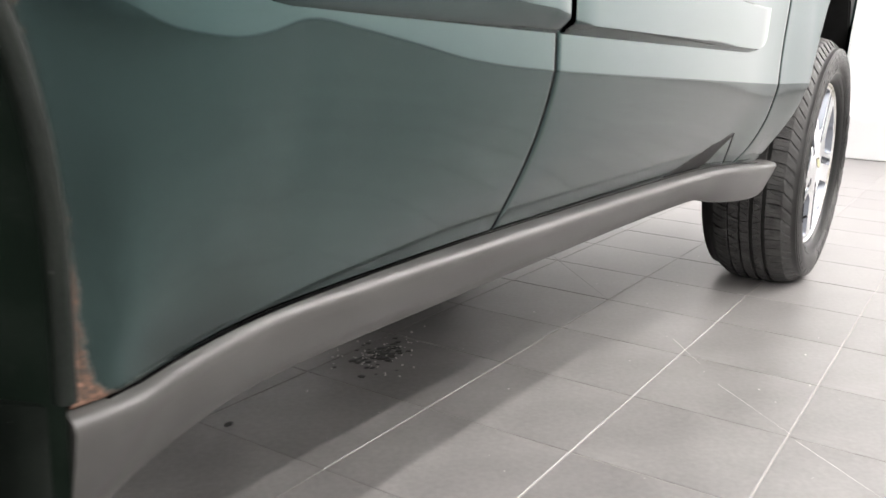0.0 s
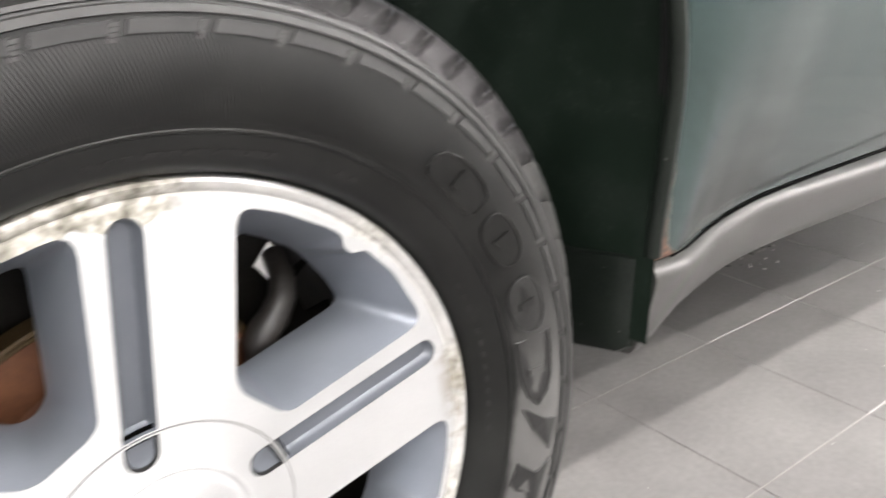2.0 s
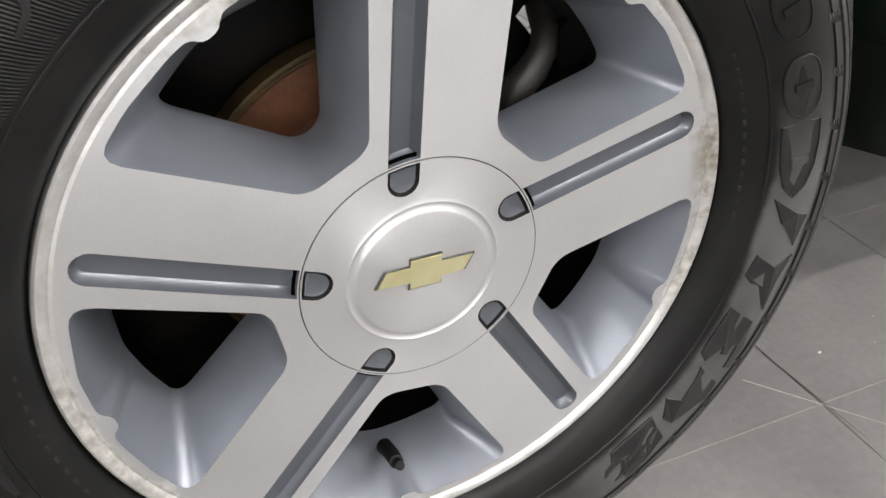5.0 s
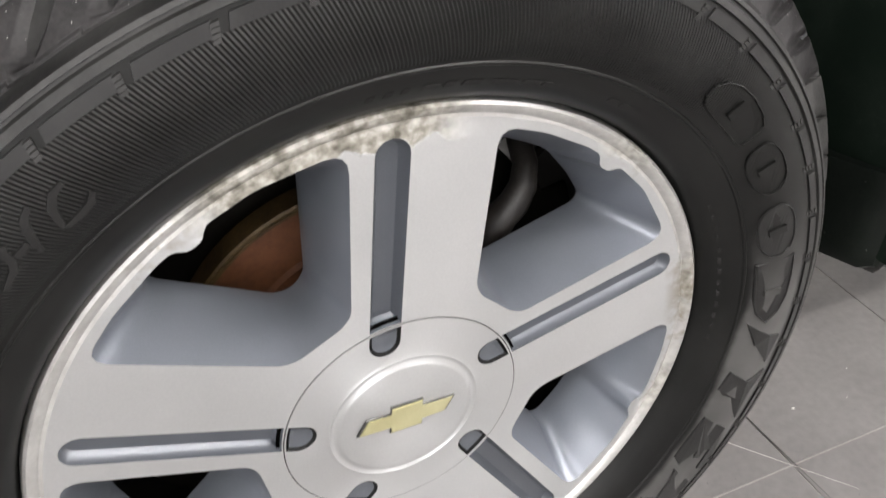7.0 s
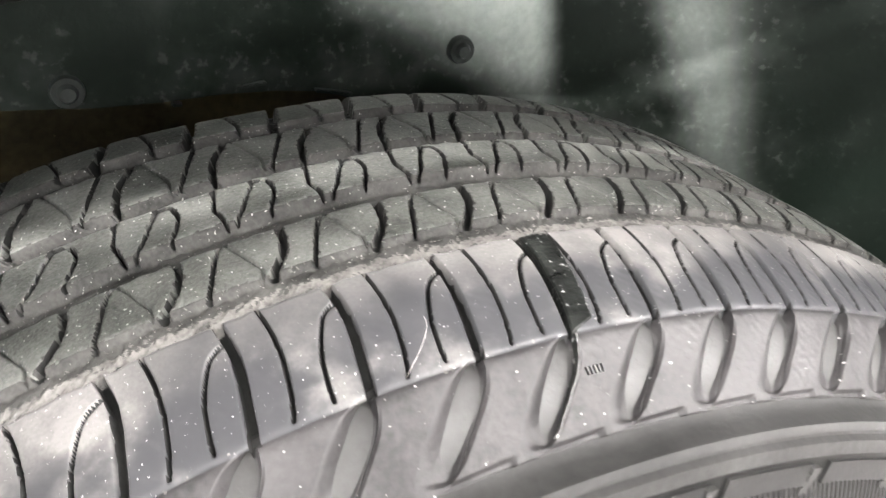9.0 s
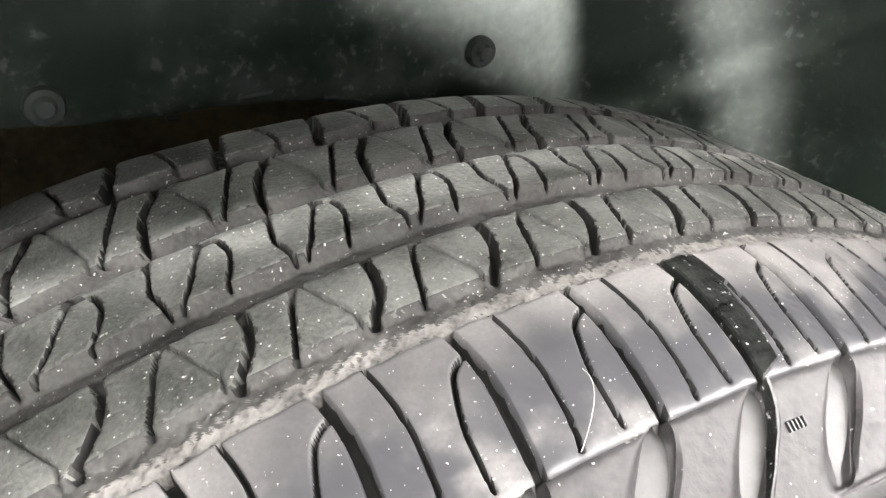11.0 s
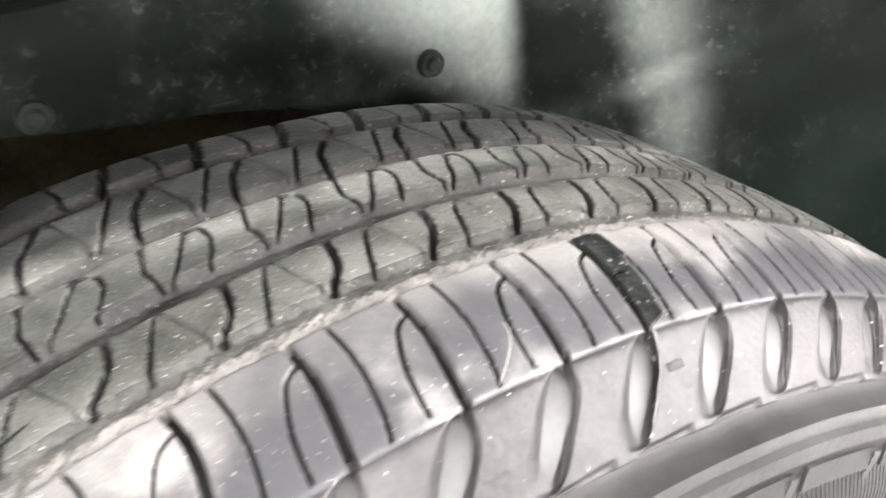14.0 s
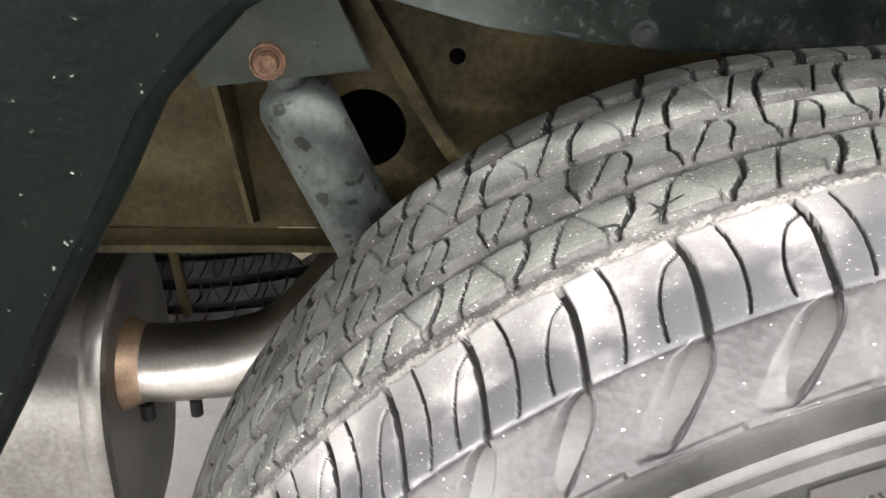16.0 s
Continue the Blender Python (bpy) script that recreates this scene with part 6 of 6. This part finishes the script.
            sector(bm, 0.2488, 0.2522, a + turn, a + turn + w, side_y, 0.0006, 2, 0.3)
            part("sidewall_bar", bm, BAND, wheel)
        for a in np.arange(60, 92, 2.6):
            bm = bmesh.new()
            sector(bm, 0.2455, 0.2475, a + turn, a + turn + 1.1, side_y, 0.0004, 2)
            part("sidewall_bar", bm, BAND, wheel)
    # tread: the upper arc as single blocks, the rest joined
    bm, bm2 = bmesh.new(), bmesh.new()
    ring = pitches()
    for n_th, (u0, length) in enumerate(ring):
        k, kl, kr = length / UNIT, ring[n_th - 1][1] / UNIT, ring[(n_th + 1) % len(ring)][1] / UNIT
        u = (u0 + ROUND / 2) % ROUND - ROUND / 2
        if near and abs(u) < 400:
            for n, (va, vb) in enumerate(BANDS):
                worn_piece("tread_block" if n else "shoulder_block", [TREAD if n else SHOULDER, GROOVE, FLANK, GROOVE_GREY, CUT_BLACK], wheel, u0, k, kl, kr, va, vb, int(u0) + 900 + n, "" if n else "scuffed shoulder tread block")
        else:
            shoulder_mesh(bm2, u0, k)
            for poly in TREAD_RIBS + RIB_IN:
                prism(bm, poly, on_tread, DEPTH, 0.45, u0, k)
    part("tread", bm, TREAD_DARK, wheel, kind="stuff")
    part("shoulder_tread", bm2, TREAD_DARK, wheel, kind="stuff")
    # the tyre stands flat on the tiles
    back = m.inverted()
    for ob in wheel.children:
        if ob.name.startswith(("tyre", "tread", "shoulder")):
            for v in ob.data.vertices:
                w = m @ v.co
                if w.z < 0.0008:
                    v.co = back @ Vector((w.x, w.y, 0.0008))
    return wheel


def polar3(r, deg, y):
    x, z = polar(r, deg)
    return (x, y, z)


rear = build_wheel("rear_wheel", pose(0, 0, HUB, 0, 0, TOE), True, "five-spoke machined alloy wheel with a worn all-terrain tyre")
b2 = bmesh.new()
prism(b2, STRIP_TOP, lambda u, v, h: on_tread(u, v, h + 0.0004), 0.006, 0.5, FIRST + 31.0, 31.0 / UNIT)
part("wet_strip", b2, WET, rear, "wet black strip of tread")
part("stray_hair", tubed([on_tread(u, v, 0.0007 + 0.002 * math.sin(math.pi * i / 8)) for i, (u, v) in enumerate((-30.5 - 0.2 * i * i, 27 - 2.0 * i) for i in range(9))], 0.00006, 6), GRIT, rear, "fine white hair stuck to the shoulder")
b2 = bmesh.new()
for q in range(5):
    prism(b2, [(9 + 1.35 * q, 9.6), (9.8 + 1.35 * q, 9.5), (10.0 + 1.35 * q, 12.0), (9.2 + 1.35 * q, 12.1)], lambda u, v, h: on_side(u, v, h + 0.0007), 0.002, 0.15)
part("moulded_mark", b2, PLATE, rear, "small moulded mark on the tyre shoulder")
b2 = bmesh.new()
crack = [(12 + (p + 0.2 * math.sin(3 * i)) * 0.98, q) for i, (q, p) in enumerate(SCOOP_R[:-3:3])]
for (ua, sa), (ub, sb) in zip(crack, crack[1:]):
    prism(b2, [(ua - 0.55, sa), (ua + 0.45, sa), (ub + 0.35, sb), (ub - 0.45, sb)], lambda u, v, h: on_side(u, v, h + 0.0003), 0.003, 0.0)
part("tread_cut", b2, WET, rear, "black crack down the tyre shoulder")
for cutline in ([(-160, 64), (-157, 66.5), (-152, 68.5), (-146, 69.5), (-152, 67.3), (-157, 64.5)], [(-158, 60), (-156.8, 66), (-158.5, 73), (-155.2, 66)], [(-178, 69), (-172, 67.5), (-170, 64), (-173, 66.5)]):
    b2 = bmesh.new()
    prism(b2, cutline, lambda u, v, h: on_tread(u, v, h + 0.00035), 0.002, 0.05)
    part("tread_cut", b2, WET, rear, "black cut in the tread")
front = build_wheel("front_wheel", pose(2.87, -0.013, HUB, 0, 24, 0), False, "five-spoke machined alloy front wheel")
for nm, m in (("far_rear_wheel", pose(0, 1.58, HUB, 0, 24, 180)), ("far_front_wheel", pose(2.87, 1.593, HUB, 0, 24, 180))):
    w = copy_thing(front, m)
    w.name = nm
# spare wheel slung under the tail
spare = copy_thing(front, pose(-0.48, 0.965, 0.245, 90, 0, 0))
spare.name = "spare_wheel"

# ---- floor litter ----
rng = random.Random(5)
bm = bmesh.new()
for _ in range(90):
    a, r = rng.uniform(0, 6.28), abs(rng.gauss(0, 0.06))
    bmesh.ops.create_icosphere(bm, subdivisions=1, radius=rng.uniform(0.001, 0.0026), matrix=Matrix.Translation((1.55 + 1.6 * r * math.cos(a), 0.59 + r * math.sin(a), 0.0012)))
tagged(part("grit", bm, GRIT), "pale grit scattered on the tiles under the sill", "grit", kind="stuff")
bm = bmesh.new()
for _ in range(80):
    a, r = rng.uniform(0, 6.28), abs(rng.gauss(0, 0.032))
    bmesh.ops.create_icosphere(bm, subdivisions=1, radius=rng.uniform(0.003, 0.009), matrix=Matrix.Translation((1.555 + r * math.cos(a) * 2, 0.585 + r * math.sin(a), 0.001)) @ Matrix.Diagonal((1.6, 1.1, 0.22, 1)))
tagged(part("dirt_clumps", bm, OIL), "dark oily dirt clumps on the tiles", "dirt", kind="stuff")
bm = bmesh.new()
bmesh.ops.create_icosphere(bm, subdivisions=2, radius=0.007, matrix=Matrix.Translation((1.11, 0.578, 0.004)) @ Matrix.Diagonal((1.4, 0.9, 0.6, 1)))
tagged(part("pebble", bm, OIL), "small dark pebble on the tiles", "pebble")

SCRATCHES = [((2.60, 0.68), (2.27, 0.355), 0.004, OIL), ((2.075, 0.11), (1.95, 0.006), 0.0015, GRIT), ((1.86, -0.058), (1.70, -0.238), 0.0013, GRIT), ((1.68, -0.25), (1.55, -0.405), 0.0013, GRIT), ((0.50, 0.14), (0.51, -0.016), 0.002, OIL), ((0.447, 0.111), (0.548, -0.01), 0.0012, GRIT)]
for (xa, ya), (xb, yb), w, mt in SCRATCHES:
    d = (Vector((xb - xa, yb - ya, 0))).normalized()
    nrm = Vector((-d.y, d.x, 0)) * w / 2
    bm = bmesh.new()
    ring = [bm.verts.new(Vector((x, y, 0.0007)) + sgn * nrm * (0.3 if end else 1)) for (x, y), sgn, end in (((xa, ya), 1, 0), ((xa, ya), -1, 0), ((xb, yb), -1, 1), ((xb, yb), 1, 1))]
    bm.faces.new(ring)
    part("scratch", bm, mt, floor, smooth=False)
bm = bmesh.new()
for _ in range(70):
    fx, fy = rng.uniform(0.5, 3.4), rng.uniform(-0.7, 0.5)
    bmesh.ops.create_icosphere(bm, subdivisions=1, radius=rng.choice((0.0008, 0.0012, 0.002)), matrix=Matrix.Translation((fx, fy, 0.0008)) @ Matrix.Diagonal((1.4, 1, 0.5, 1)))
tagged(part("crumbs", bm, GRIT), "tiny pale crumbs scattered over the tiles", "crumbs", kind="stuff")

# ---- floor tiles ----
TILE_X, TILE_Y, JOINT = 0.2962, 0.2925, 0.0024
turn = pose(1.391, 0.0555, 0, 0, 0, 0.6)
bm = bmesh.new()
h, g = (TILE_X - JOINT) / 2, (TILE_Y - JOINT) / 2
box(bm, -h, h, -g, g, -0.010, 0.0)
bmesh.ops.bevel(bm, geom=[e for e in bm.edges if all(v.co.z > -0.001 for v in e.verts)], offset=0.0012, segments=1, affect="EDGES")
tile = part("tile", bm, TILE, floor, smooth=False)
verts, faces = [], []
used = False
for i in range(-34, 17):
    for j in range(-28, 28):
        m = turn @ pose((i + 0.5) * TILE_X, (j + 0.5) * TILE_Y, 0)
        c = m.translation
        if not (x0 - 0.1 < c.x < x1 + 0.1 and y0 - 0.1 < c.y < y1 + 0.1):
            continue
        if -1 <= i < 12 and -9 <= j < 8:
            o = tile if not used else tile.copy()
            if used:
                scene.collection.objects.link(o)
            used = True
            o.matrix_basis = m @ pose(0, 0, rng.uniform(-0.0003, 0.0003), 0, 0, 180 * rng.randrange(2))
        else:
            b0 = len(verts)
            verts += [m @ Vector(v) for v in ((-h, -g, 0), (h, -g, 0), (h, g, 0), (-h, g, 0), (-h, -g, -0.01), (h, -g, -0.01), (h, g, -0.01), (-h, g, -0.01))]
            faces += [tuple(b0 + q for q in f) for f in ((0, 1, 2, 3), (0, 4, 5, 1), (1, 5, 6, 2), (2, 6, 7, 3), (3, 7, 4, 0))]
me = bpy.data.meshes.new("far_tiles")
me.from_pydata([tuple(v) for v in verts], [], faces)
me.materials.append(TILE)
far = new("far_tiles", me)
far.parent = floor
tagged(far, kind="stuff")
